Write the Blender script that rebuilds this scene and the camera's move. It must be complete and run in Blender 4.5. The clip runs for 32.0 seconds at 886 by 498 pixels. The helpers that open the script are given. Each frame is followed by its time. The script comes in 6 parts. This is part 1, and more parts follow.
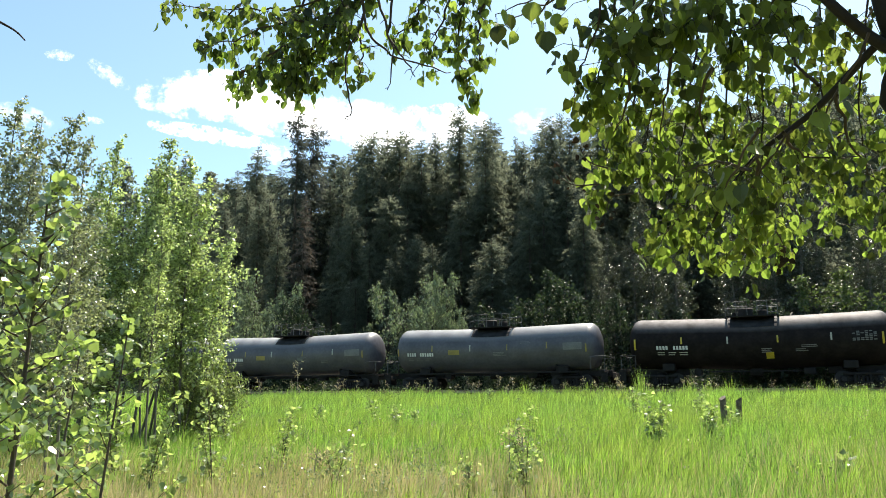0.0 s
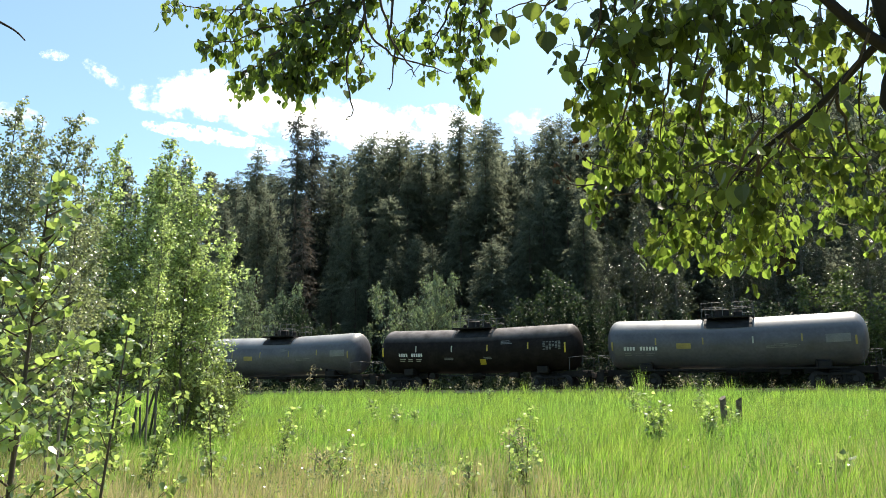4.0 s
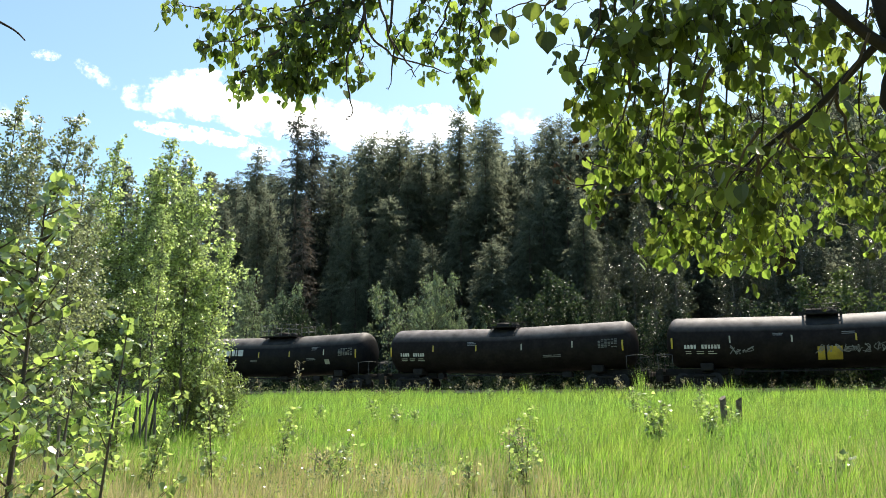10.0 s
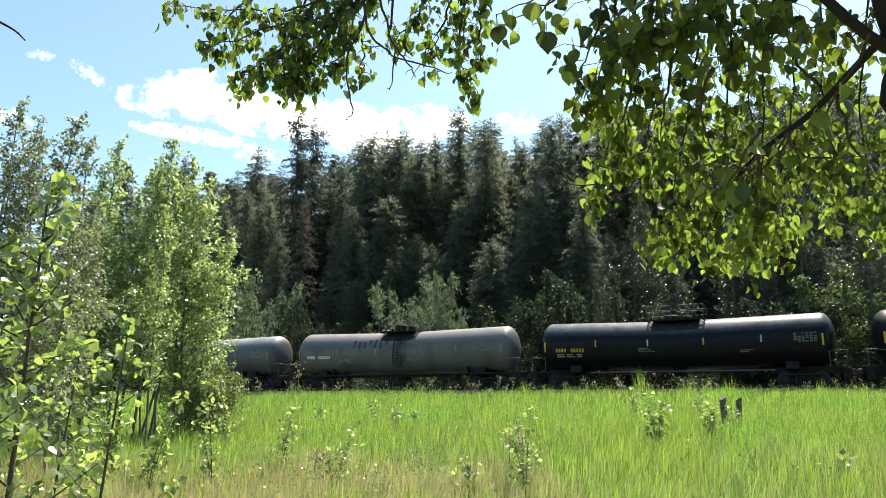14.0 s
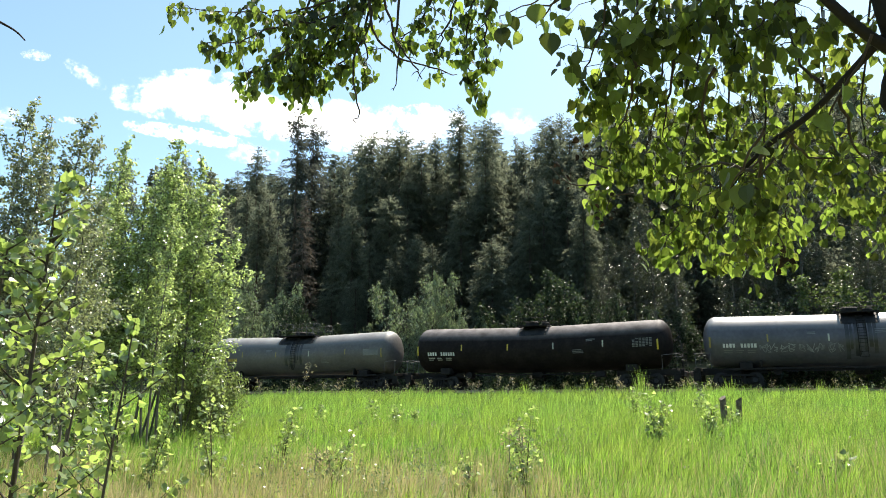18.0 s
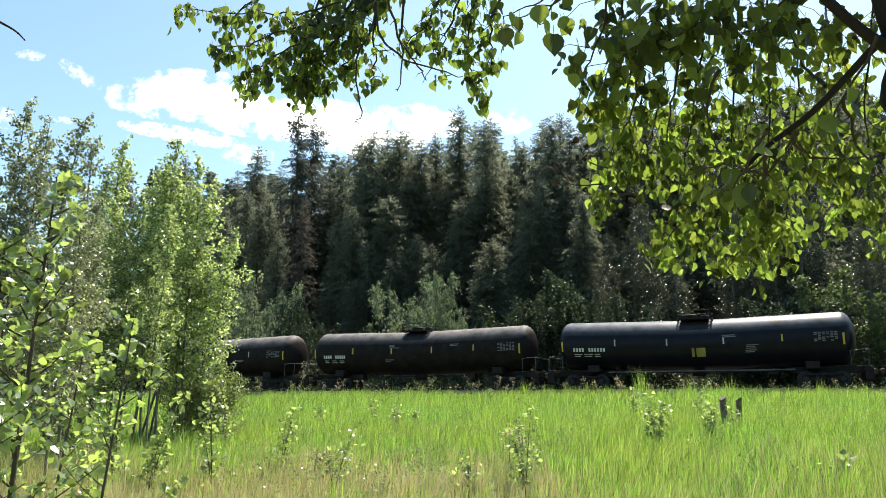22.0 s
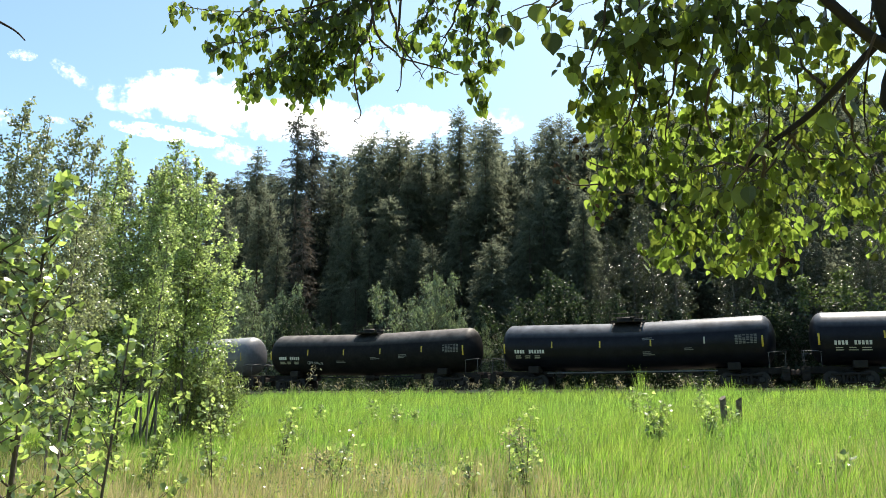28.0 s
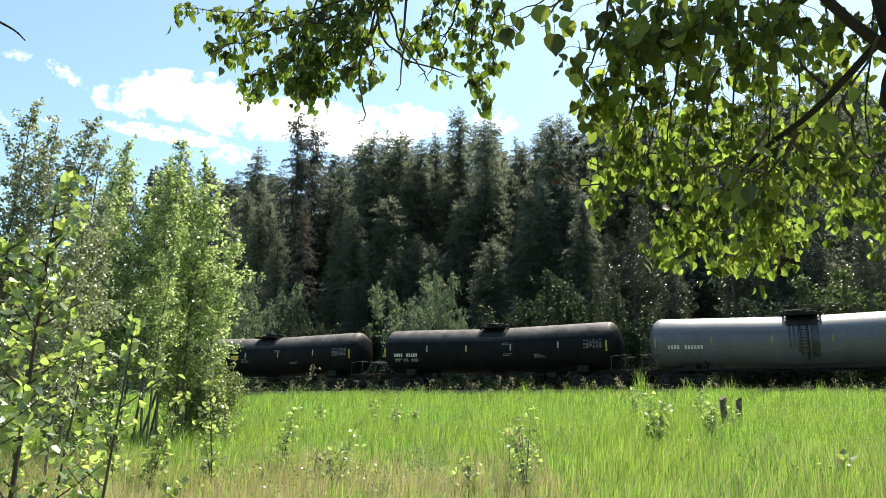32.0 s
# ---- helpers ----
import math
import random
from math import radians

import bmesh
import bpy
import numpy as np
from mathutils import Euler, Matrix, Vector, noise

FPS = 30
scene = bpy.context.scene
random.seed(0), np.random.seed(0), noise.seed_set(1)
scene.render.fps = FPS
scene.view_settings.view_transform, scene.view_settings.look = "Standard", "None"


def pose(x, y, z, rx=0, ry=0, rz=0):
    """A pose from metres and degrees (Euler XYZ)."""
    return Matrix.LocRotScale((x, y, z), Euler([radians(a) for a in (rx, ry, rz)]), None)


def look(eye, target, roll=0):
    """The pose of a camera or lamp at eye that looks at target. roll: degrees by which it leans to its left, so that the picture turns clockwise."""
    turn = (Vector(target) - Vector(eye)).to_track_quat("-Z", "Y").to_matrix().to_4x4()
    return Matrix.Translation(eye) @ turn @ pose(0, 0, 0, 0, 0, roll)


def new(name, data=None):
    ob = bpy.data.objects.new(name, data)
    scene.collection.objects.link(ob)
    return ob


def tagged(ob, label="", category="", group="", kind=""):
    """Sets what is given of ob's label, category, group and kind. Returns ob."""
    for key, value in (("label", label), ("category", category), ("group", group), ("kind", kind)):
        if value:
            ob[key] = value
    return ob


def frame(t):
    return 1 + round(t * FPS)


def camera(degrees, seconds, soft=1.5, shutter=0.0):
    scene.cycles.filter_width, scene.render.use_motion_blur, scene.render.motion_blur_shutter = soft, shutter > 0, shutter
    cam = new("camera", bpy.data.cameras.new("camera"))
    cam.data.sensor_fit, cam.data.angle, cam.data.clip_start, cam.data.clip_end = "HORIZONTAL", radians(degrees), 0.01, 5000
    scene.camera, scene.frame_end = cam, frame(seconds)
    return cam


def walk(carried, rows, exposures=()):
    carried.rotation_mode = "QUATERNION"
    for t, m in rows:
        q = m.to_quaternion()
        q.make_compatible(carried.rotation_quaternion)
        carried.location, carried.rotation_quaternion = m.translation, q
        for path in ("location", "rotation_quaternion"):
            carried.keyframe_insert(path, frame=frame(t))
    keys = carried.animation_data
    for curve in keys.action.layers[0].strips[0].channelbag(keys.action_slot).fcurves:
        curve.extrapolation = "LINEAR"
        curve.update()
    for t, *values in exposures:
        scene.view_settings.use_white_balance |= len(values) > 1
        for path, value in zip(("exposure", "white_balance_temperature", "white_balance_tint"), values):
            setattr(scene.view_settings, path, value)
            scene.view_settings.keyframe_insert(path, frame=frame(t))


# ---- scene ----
# The camera stands still beside a meadow and looks across it, slightly upwards, at a passing train.
EYE = (0.0, 0.0, 1.6)
cam = camera(62.0, 32.0, soft=0.4)
STAND = pose(0.0, 0.0, 1.6, 101.65, 0, 0)
walk(cam, [(0.0, STAND), (32.0, STAND)], exposures=[(0.0, 1.08, 7000, 11), (32.0, 1.08, 7000, 11)])

# ---- light: a high sun behind the train, clear sky ----
SUN_AZ, SUN_EL = 31.0, 58.0
world = bpy.data.worlds.new("sky")
scene.world = world
world.use_nodes = True
wn = world.node_tree.nodes
sky = wn.new("ShaderNodeTexSky")
sky.sky_type, sky.sun_disc = "NISHITA", False
sky.sun_elevation, sky.sun_rotation = radians(SUN_EL), radians(SUN_AZ)
sky.altitude, sky.air_density, sky.dust_density, sky.ozone_density = 600, 1.0, 1.3, 1.0
wn["Background"].inputs["Strength"].default_value = 0.125
tint = wn.new("ShaderNodeMixRGB")
tint.blend_type = "MULTIPLY"
tint.inputs["Fac"].default_value, tint.inputs[2].default_value = 1.0, (0.87, 1.02, 1.0, 1)
world.node_tree.links.new(sky.outputs["Color"], tint.inputs[1])
world.node_tree.links.new(tint.outputs["Color"], wn["Background"].inputs["Color"])
sun = new("sun", bpy.data.lights.new("sun", "SUN"))
sun.data.energy, sun.data.angle, sun.data.color = 5.0, radians(0.55), (1.0, 0.95, 0.86)
SUN_DIR = Vector((math.sin(radians(SUN_AZ)) * math.cos(radians(SUN_EL)), math.cos(radians(SUN_AZ)) * math.cos(radians(SUN_EL)), math.sin(radians(SUN_EL))))
sun.matrix_world = look(SUN_DIR * 100, (0, 0, 0))


# ---- materials ----
def mat(name, col, col2=None, rough=0.6, metal=0.0, scale=1.5, fine=25.0, bump=0.15, spec=0.5, vary=0.0, objvary=0.0, lit_dust=None, lit_dust_amt=0.6):
    m = bpy.data.materials.new(name)
    m.use_nodes = True
    nt = m.node_tree
    nd, lk = nt.nodes, nt.links
    b = nd["Principled BSDF"]
    tc = nd.new("ShaderNodeTexCoord")
    n1, n2 = nd.new("ShaderNodeTexNoise"), nd.new("ShaderNodeTexNoise")
    n1.inputs["Scale"].default_value, n1.inputs["Detail"].default_value = scale, 6
    n2.inputs["Scale"].default_value, n2.inputs["Detail"].default_value = fine, 4
    for n in (n1, n2):
        lk.new(tc.outputs["Object"], n.inputs["Vector"])
    col2 = col2 or tuple(c * 0.6 for c in col)
    mx = nd.new("ShaderNodeMixRGB")
    mx.inputs[1].default_value, mx.inputs[2].default_value = (*col, 1), (*col2, 1)
    rmp = nd.new("ShaderNodeValToRGB")
    rmp.color_ramp.elements[0].position, rmp.color_ramp.elements[1].position = 0.38, 0.66
    lk.new(n1.outputs["Fac"], rmp.inputs["Fac"])
    lk.new(rmp.outputs["Color"], mx.inputs["Fac"])
    ov = nd.new("ShaderNodeMixRGB")
    ov.blend_type = "OVERLAY"
    ov.inputs["Fac"].default_value = 0.35
    lk.new(mx.outputs["Color"], ov.inputs[1])
    lk.new(n2.outputs["Fac"], ov.inputs[2])
    out = ov.outputs["Color"]
    # paler upward faces: dust, plus the sunlit top put into the colour
    if lit_dust:
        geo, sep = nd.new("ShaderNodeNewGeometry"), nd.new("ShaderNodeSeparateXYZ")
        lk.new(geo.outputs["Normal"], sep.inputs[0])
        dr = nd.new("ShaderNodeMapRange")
        dr.inputs[1].default_value, dr.inputs[2].default_value, dr.inputs[4].default_value = 0.35, 1.0, lit_dust_amt
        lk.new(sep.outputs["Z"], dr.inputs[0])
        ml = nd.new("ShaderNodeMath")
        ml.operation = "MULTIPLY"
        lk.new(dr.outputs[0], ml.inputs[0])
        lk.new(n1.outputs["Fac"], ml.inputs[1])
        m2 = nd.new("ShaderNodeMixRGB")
        m2.inputs[2].default_value = (*lit_dust, 1)
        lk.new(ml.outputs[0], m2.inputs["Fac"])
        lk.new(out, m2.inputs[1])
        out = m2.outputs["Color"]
    for amount, node, sock in ((vary, "ShaderNodeNewGeometry", "Random Per Island"), (objvary, "ShaderNodeObjectInfo", "Random")):
        if amount:
            g, hs, mr = nd.new(node), nd.new("ShaderNodeHueSaturation"), nd.new("ShaderNodeMapRange")
            mr.inputs[3].default_value, mr.inputs[4].default_value = 1 - amount, 1 + amount
            lk.new(g.outputs[sock], mr.inputs[0])
            lk.new(mr.outputs[0], hs.inputs["Value"])
            lk.new(out, hs.inputs["Color"])
            out = hs.outputs["Color"]
    lk.new(out, b.inputs["Base Color"])
    b.inputs["Roughness"].default_value, b.inputs["Metallic"].default_value = rough, metal
    b.inputs["Specular IOR Level"].default_value = spec
    if bump:
        bp = nd.new("ShaderNodeBump")
        bp.inputs["Strength"].default_value, bp.inputs["Distance"].default_value = bump, 0.02
        lk.new(n2.outputs["Fac"], bp.inputs["Height"])
        lk.new(bp.outputs["Normal"], b.inputs["Normal"])
    return m


def leaf_mat(name, col, col2, through_col, share=0.45, rough=0.4, spec=0.5, objvary=False, low=0.6, high=1.25, patch=30.0, mottle=0.4, drift=0.0):
    """Leaves: thin sheets that scatter and let light through; each leaf has its own tint."""
    m = bpy.data.materials.new(name)
    m.use_nodes = True
    nd, lk = m.node_tree.nodes, m.node_tree.links
    b, o = nd["Principled BSDF"], nd["Material Output"]
    g = nd.new("ShaderNodeObjectInfo" if objvary else "ShaderNodeNewGeometry")
    rnd = g.outputs["Random" if objvary else "Random Per Island"]
    mx = nd.new("ShaderNodeMixRGB")
    mx.inputs[1].default_value, mx.inputs[2].default_value = (*col, 1), (*col2, 1)
    lk.new(rnd, mx.inputs["Fac"])
    tc, ns = nd.new("ShaderNodeTexCoord"), nd.new("ShaderNodeTexNoise")
    ns.inputs["Scale"].default_value = patch
    ns.inputs["Detail"].default_value = 5
    lk.new(tc.outputs["Object"], ns.inputs["Vector"])
    ov = nd.new("ShaderNodeMixRGB")
    ov.blend_type = "OVERLAY"
    ov.inputs["Fac"].default_value = mottle
    steep = nd.new("ShaderNodeMapRange")
    steep.inputs[1].default_value, steep.inputs[2].default_value = 0.3, 0.7
    lk.new(ns.outputs["Fac"], steep.inputs[0])
    lk.new(mx.outputs["Color"], ov.inputs[1])
    lk.new(steep.outputs[0], ov.inputs[2])
    lk.new(ov.outputs["Color"], b.inputs["Base Color"])
    b.inputs["Roughness"].default_value, b.inputs["Specular IOR Level"].default_value = rough, spec
    t = nd.new("ShaderNodeBsdfTranslucent")
    hv = nd.new("ShaderNodeHueSaturation")
    if drift:
        # broad patches of deeper and of yellower green
        n2, m2 = nd.new("ShaderNodeTexNoise"), nd.new("ShaderNodeMapRange")
        n2.inputs["Scale"].default_value, n2.inputs["Detail"].default_value = 0.45, 6
        lk.new(tc.outputs["Object"], n2.inputs["Vector"])
        m2.inputs[1].default_value, m2.inputs[2].default_value = 0.36, 0.64
        m2.inputs[3].default_value, m2.inputs[4].default_value = 0.5 - drift * 0.7, 0.5 + drift
        lk.new(n2.outputs["Fac"], m2.inputs[0])
        lk.new(m2.outputs[0], hv.inputs["Hue"])
    hv.inputs["Color"].default_value = (*through_col, 1)
    mr = nd.new("ShaderNodeMapRange")
    mr.inputs[3].default_value, mr.inputs[4].default_value = low, high
    lk.new(rnd, mr.inputs[0])
    lk.new(mr.outputs[0], hv.inputs["Value"])
    lk.new(hv.outputs["Color"], t.inputs["Color"])
    ms = nd.new("ShaderNodeMixShader")
    ms.inputs["Fac"].default_value = share
    lk.new(b.outputs[0], ms.inputs[1])
    lk.new(t.outputs[0], ms.inputs[2])
    lk.new(ms.outputs[0], o.inputs["Surface"])
    return m


M_GRASS = leaf_mat("grass_blades", (0.07, 0.165, 0.028), (0.23, 0.33, 0.10), (0.35, 0.55, 0.075), 0.43, 0.36, 0.8, False, 0.10, 1.75, 4.0, 0.75, 0.02)
M_DRY = leaf_mat("dry_grass", (0.46, 0.39, 0.20), (0.68, 0.59, 0.37), (0.54, 0.47, 0.23), 0.35, 0.55)
M_DEAD = leaf_mat("withered_leaves", (0.032, 0.024, 0.018), (0.05, 0.036, 0.026), (0.035, 0.022, 0.012), 0.3, 0.8, 0.2)
M_ASPEN = leaf_mat("aspen_leaves", (0.12, 0.165, 0.065), (0.31, 0.345, 0.20), (0.52, 0.68, 0.21), 0.45, 0.26, 1.5, False, 0.2, 1.6)
# aspen leaves toned darker, their silhouette against the sky put into the colour
M_ASPEN_SILHOUETTE = leaf_mat("silhouetted_greyish_aspen_leaves", (0.075, 0.095, 0.05), (0.25, 0.27, 0.18), (0.31, 0.37, 0.15), 0.42, 0.30, 1.3, False, 0.25, 1.5)
M_SAPLING = leaf_mat("sapling_leaves", (0.10, 0.16, 0.06), (0.26, 0.31, 0.17), (0.44, 0.61, 0.13), 0.46, 0.28, 1.6, True, 0.3, 1.3)
M_SAPLING_FOL = leaf_mat("sapling_foliage", (0.10, 0.16, 0.06), (0.26, 0.31, 0.17), (0.44, 0.61, 0.13), 0.46, 0.28, 1.6, False, 0.3, 1.3)
M_OVERLEAF = leaf_mat("cottonwood_leaves", (0.038, 0.055, 0.018), (0.09, 0.108, 0.036), (0.345, 0.45, 0.068), 0.45, 0.4, 0.4, False, 0.10, 1.6, drift=0.02)
M_OVERLEAF_OB = leaf_mat("cottonwood_leaf", (0.038, 0.055, 0.018), (0.09, 0.108, 0.036), (0.345, 0.45, 0.068), 0.45, 0.4, 0.4, True, 0.10, 1.6)
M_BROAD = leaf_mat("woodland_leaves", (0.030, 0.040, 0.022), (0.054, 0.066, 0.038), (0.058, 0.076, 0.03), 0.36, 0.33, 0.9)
M_SHRUB = leaf_mat("willow_leaves", (0.15, 0.20, 0.12), (0.24, 0.285, 0.19), (0.19, 0.26, 0.11), 0.42, 0.5, 0.35)
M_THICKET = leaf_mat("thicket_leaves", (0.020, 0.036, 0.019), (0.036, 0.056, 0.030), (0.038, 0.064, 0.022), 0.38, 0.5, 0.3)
M_LIGHT_SHRUB = leaf_mat("light_shrub_leaves", (0.055, 0.088, 0.03), (0.092, 0.13, 0.05), (0.10, 0.15, 0.034), 0.40, 0.5, 0.35)
M_NEEDLE = leaf_mat("spruce_needles", (0.080, 0.100, 0.074), (0.115, 0.136, 0.102), (0.205, 0.232, 0.16), 0.50, 0.8, 0.1, False, 0.6, 1.3, 1.2, 0.4)
# old spruces' needles, darkened so that their shade is in the colour
M_NEEDLE_OLD_SHADED = leaf_mat("shaded_old_spruce_needles", (0.06, 0.072, 0.064), (0.095, 0.11, 0.096), (0.11, 0.12, 0.095), 0.4, 0.8, 0.1, False, 0.6, 1.3, 1.2, 0.4)
M_BUSH = leaf_mat("bush_leaves", (0.09, 0.13, 0.05), (0.17, 0.21, 0.09), (0.30, 0.40, 0.10), 0.45, 0.4, 0.7, False, 0.4, 1.4)
M_NEEDLE_DRY = leaf_mat("dead_needles", (0.105, 0.092, 0.076), (0.15, 0.132, 0.11), (0.10, 0.085, 0.065), 0.25, 0.7, 0.2)
M_BARK = mat("grey_brown_bark", (0.10, 0.08, 0.06), (0.05, 0.042, 0.035), 0.85, fine=40, bump=0.5)
M_BARK_PALE = mat("pale_aspen_bark", (0.17, 0.155, 0.12), (0.07, 0.062, 0.048), 0.8, fine=18, bump=0.25)
M_BARK_DARK = mat("dark_bark", (0.018, 0.015, 0.013), (0.009, 0.008, 0.007), 0.85, fine=30, bump=0.6)
M_TWIG = mat("twig_bark", (0.075, 0.055, 0.04), (0.04, 0.03, 0.025), 0.8, fine=60, bump=0.3)
M_SEED = mat("dry_seed_heads", (0.25, 0.235, 0.19), (0.15, 0.135, 0.105), 0.9, vary=0.4)
M_EARTH = mat("meadow_soil", (0.10, 0.13, 0.035), (0.14, 0.12, 0.055), 0.95, scale=0.35, fine=9, bump=0.4)
M_BALLAST = mat("crushed_stone_ballast", (0.085, 0.078, 0.07), (0.04, 0.036, 0.033), 0.9, scale=4, fine=22, bump=1.0)
M_RAIL = mat("worn_rail_steel", (0.28, 0.24, 0.22), (0.16, 0.10, 0.07), 0.45, 0.7)
M_TIE = mat("creosoted_timber", (0.06, 0.05, 0.045), (0.03, 0.026, 0.024), 0.9, fine=12, bump=0.5)
M_POST = mat("weathered_post_wood", (0.19, 0.155, 0.12), (0.08, 0.065, 0.05), 0.9, scale=6, fine=40, bump=0.7)
# dust tones that also carry the brightness of the tanks' sunlit tops
LIT_DUST, LIT_DUST_PALE = (0.40, 0.36, 0.33), (0.52, 0.52, 0.50)
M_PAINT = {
    "black": mat("black_tank_paint", (0.009, 0.009, 0.010), (0.014, 0.013, 0.013), 0.5, spec=0.06, fine=6, bump=0.04, lit_dust=LIT_DUST, lit_dust_amt=1.0),
    "brown_black": mat("dusty_black_tank_paint", (0.0130, 0.0105, 0.0098), (0.0205, 0.0162, 0.0148), 0.55, spec=0.06, fine=6, bump=0.04, lit_dust=(0.40, 0.365, 0.35), lit_dust_amt=1.1),
    "navy": mat("navy_tank_paint", (0.006, 0.0065, 0.010), (0.009, 0.0095, 0.014), 0.34, spec=0.14, fine=6, bump=0.03, lit_dust=(0.42, 0.43, 0.46), lit_dust_amt=0.9),
    "grey": mat("grey_tank_paint", (0.088, 0.085, 0.096), (0.064, 0.062, 0.070), 0.42, spec=0.4, scale=0.8, fine=6, bump=0.04, lit_dust=LIT_DUST_PALE, lit_dust_amt=1.2),
    "pale_grey": mat("pale_grey_tank_paint", (0.112, 0.112, 0.124), (0.085, 0.085, 0.094), 0.38, spec=0.4, scale=0.8, fine=6, bump=0.04, lit_dust=LIT_DUST_PALE, lit_dust_amt=1.1),
    "olive_grey": mat("olive_grey_tank_paint", (0.104, 0.094, 0.088), (0.080, 0.072, 0.067), 0.48, spec=0.4, scale=0.8, fine=6, bump=0.04, lit_dust=LIT_DUST_PALE, lit_dust_amt=1.0),
    "brown_grey": mat("stained_grey_tank_paint", (0.115, 0.112, 0.11), (0.075, 0.072, 0.07), 0.5, spec=0.4, scale=0.7, fine=6, bump=0.05, lit_dust=(0.42, 0.39, 0.37), lit_dust_amt=1.1),
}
M_STEEL = mat("grimy_black_steel", (0.011, 0.010, 0.0095), (0.02, 0.017, 0.015), 0.7, spec=0.2, scale=3, fine=30)
# dark tone for the shade below the top platform
M_SHADE_SADDLE = mat("dark_grey_shade_plate", (0.034, 0.034, 0.036), (0.018, 0.018, 0.019), 0.7, spec=0.2, scale=3, fine=20)
M_RUST = mat("rusty_brake_steel", (0.11, 0.07, 0.05), (0.05, 0.04, 0.035), 0.8, scale=4, fine=30)
M_WHEEL = mat("wheel_steel", (0.016, 0.014, 0.013), (0.009, 0.008, 0.007), 0.7, 0.0)
M_GREYSTEEL = mat("grey_painted_steel", (0.10, 0.105, 0.11), (0.06, 0.06, 0.06), 0.6)
M_YELLOW = mat("yellow_reflective_tape", (0.52, 0.38, 0.03), (0.34, 0.25, 0.02), 0.4, bump=0)
M_YELLOW_FADED = mat("faded_yellow_tape", (0.30, 0.225, 0.05), (0.18, 0.14, 0.04), 0.5, bump=0)
M_WHITE_TAPE = mat("faded_white_tape", (0.42, 0.42, 0.36), (0.28, 0.28, 0.22), 0.5, bump=0)
M_WHITE = mat("white_stencil_paint", (0.62, 0.62, 0.60), (0.42, 0.42, 0.40), 0.6, bump=0)
M_GREY_INK = mat("dull_grey_stencil_paint", (0.16, 0.16, 0.155), (0.09, 0.09, 0.09), 0.6, bump=0)
M_TABLE = mat("faded_table_paint", (0.14, 0.14, 0.13), (0.07, 0.07, 0.065), 0.6, bump=0)
M_INK_YELLOW = mat("yellow_stencil_paint", (0.50, 0.36, 0.04), (0.30, 0.2, 0.03), 0.6, bump=0)
M_GRAFFITI = mat("pale_spray_paint", (0.22, 0.225, 0.23), (0.12, 0.125, 0.13), 0.6, bump=0)
M_TAR = mat("dark_product_stain", (0.02, 0.02, 0.02), (0.05, 0.05, 0.05), 0.35, bump=0.1)


# ---- mesh helpers ----
def mesh_np(name, verts, faces, material, smooth=False):
    """A mesh from an array of corners and an array of equal-sided faces."""
    verts, faces = np.asarray(verts, np.float32), np.asarray(faces, np.int32)
    me = bpy.data.meshes.new(name)
    k = faces.shape[1]
    me.vertices.add(len(verts))
    me.vertices.foreach_set("co", verts.ravel())
    me.loops.add(faces.size)
    me.loops.foreach_set("vertex_index", faces.ravel())
    me.polygons.add(len(faces))
    me.polygons.foreach_set("loop_start", np.arange(0, faces.size, k, dtype=np.int32))
    me.polygons.foreach_set("loop_total", np.full(len(faces), k, np.int32))
    if smooth:
        me.polygons.foreach_set("use_smooth", np.ones(len(faces), bool))
    me.update(calc_edges=True)
    me.validate()
    me.materials.append(material)
    return me


def put(name, me, parent=None, label="", m=None, kind=""):
    """Links a mesh as one object, under a thing or part if one is given."""
    ob = new(name, me)
    if parent is not None:
        ob.parent = parent
    if m is not None:
        ob.matrix_basis = m
    if label:
        ob["label"] = label
    if kind:
        ob["kind"] = kind
    return ob


def bm_mesh(name, bm, material, smooth=False):
    me = bpy.data.meshes.new(name)
    if smooth:
        for f in bm.faces:
            f.smooth = True
    bm.to_mesh(me)
    bm.free()
    me.materials.append(material)
    return me


def part(name, bm, material, parent, label="", smooth=False):
    return put(name, bm_mesh(name, bm, material, smooth), parent, label)


def box(bm, x0, x1, y0, y1, z0, z1, bevel=0.0):
    r = bmesh.ops.create_cube(bm, size=1.0)
    vs = r["verts"]
    bmesh.ops.scale(bm, vec=(x1 - x0, y1 - y0, z1 - z0), verts=vs)
    bmesh.ops.translate(bm, vec=((x0 + x1) / 2, (y0 + y1) / 2, (z0 + z1) / 2), verts=vs)
    if bevel:
        es = list({e for v in vs for e in v.link_edges})
        bmesh.ops.bevel(bm, geom=es, offset=bevel, segments=1, affect="EDGES")


def tube(points, radii, sides=6, closed=True):
    """Corners and four-sided faces of a bent, tapered tube."""
    P = [Vector(p) for p in points]
    if not hasattr(radii, "__len__"):
        radii = [radii] * len(P)
    V, F = [], []
    for i, p in enumerate(P):
        d = (P[min(i + 1, len(P) - 1)] - P[max(i - 1, 0)]).normalized()
        a = d.orthogonal().normalized() if i == 0 else (a - d * a.dot(d)).normalized()
        b = d.cross(a)
        for k in range(sides):
            w = 2 * math.pi * k / sides
            V.append(p + (a * math.cos(w) + b * math.sin(w)) * radii[i])
    for i in range(len(P) - 1):
        for k in range(sides):
            k2 = (k + 1) % sides
            F.append((i * sides + k, i * sides + k2, (i + 1) * sides + k2, (i + 1) * sides + k))
    return V, F


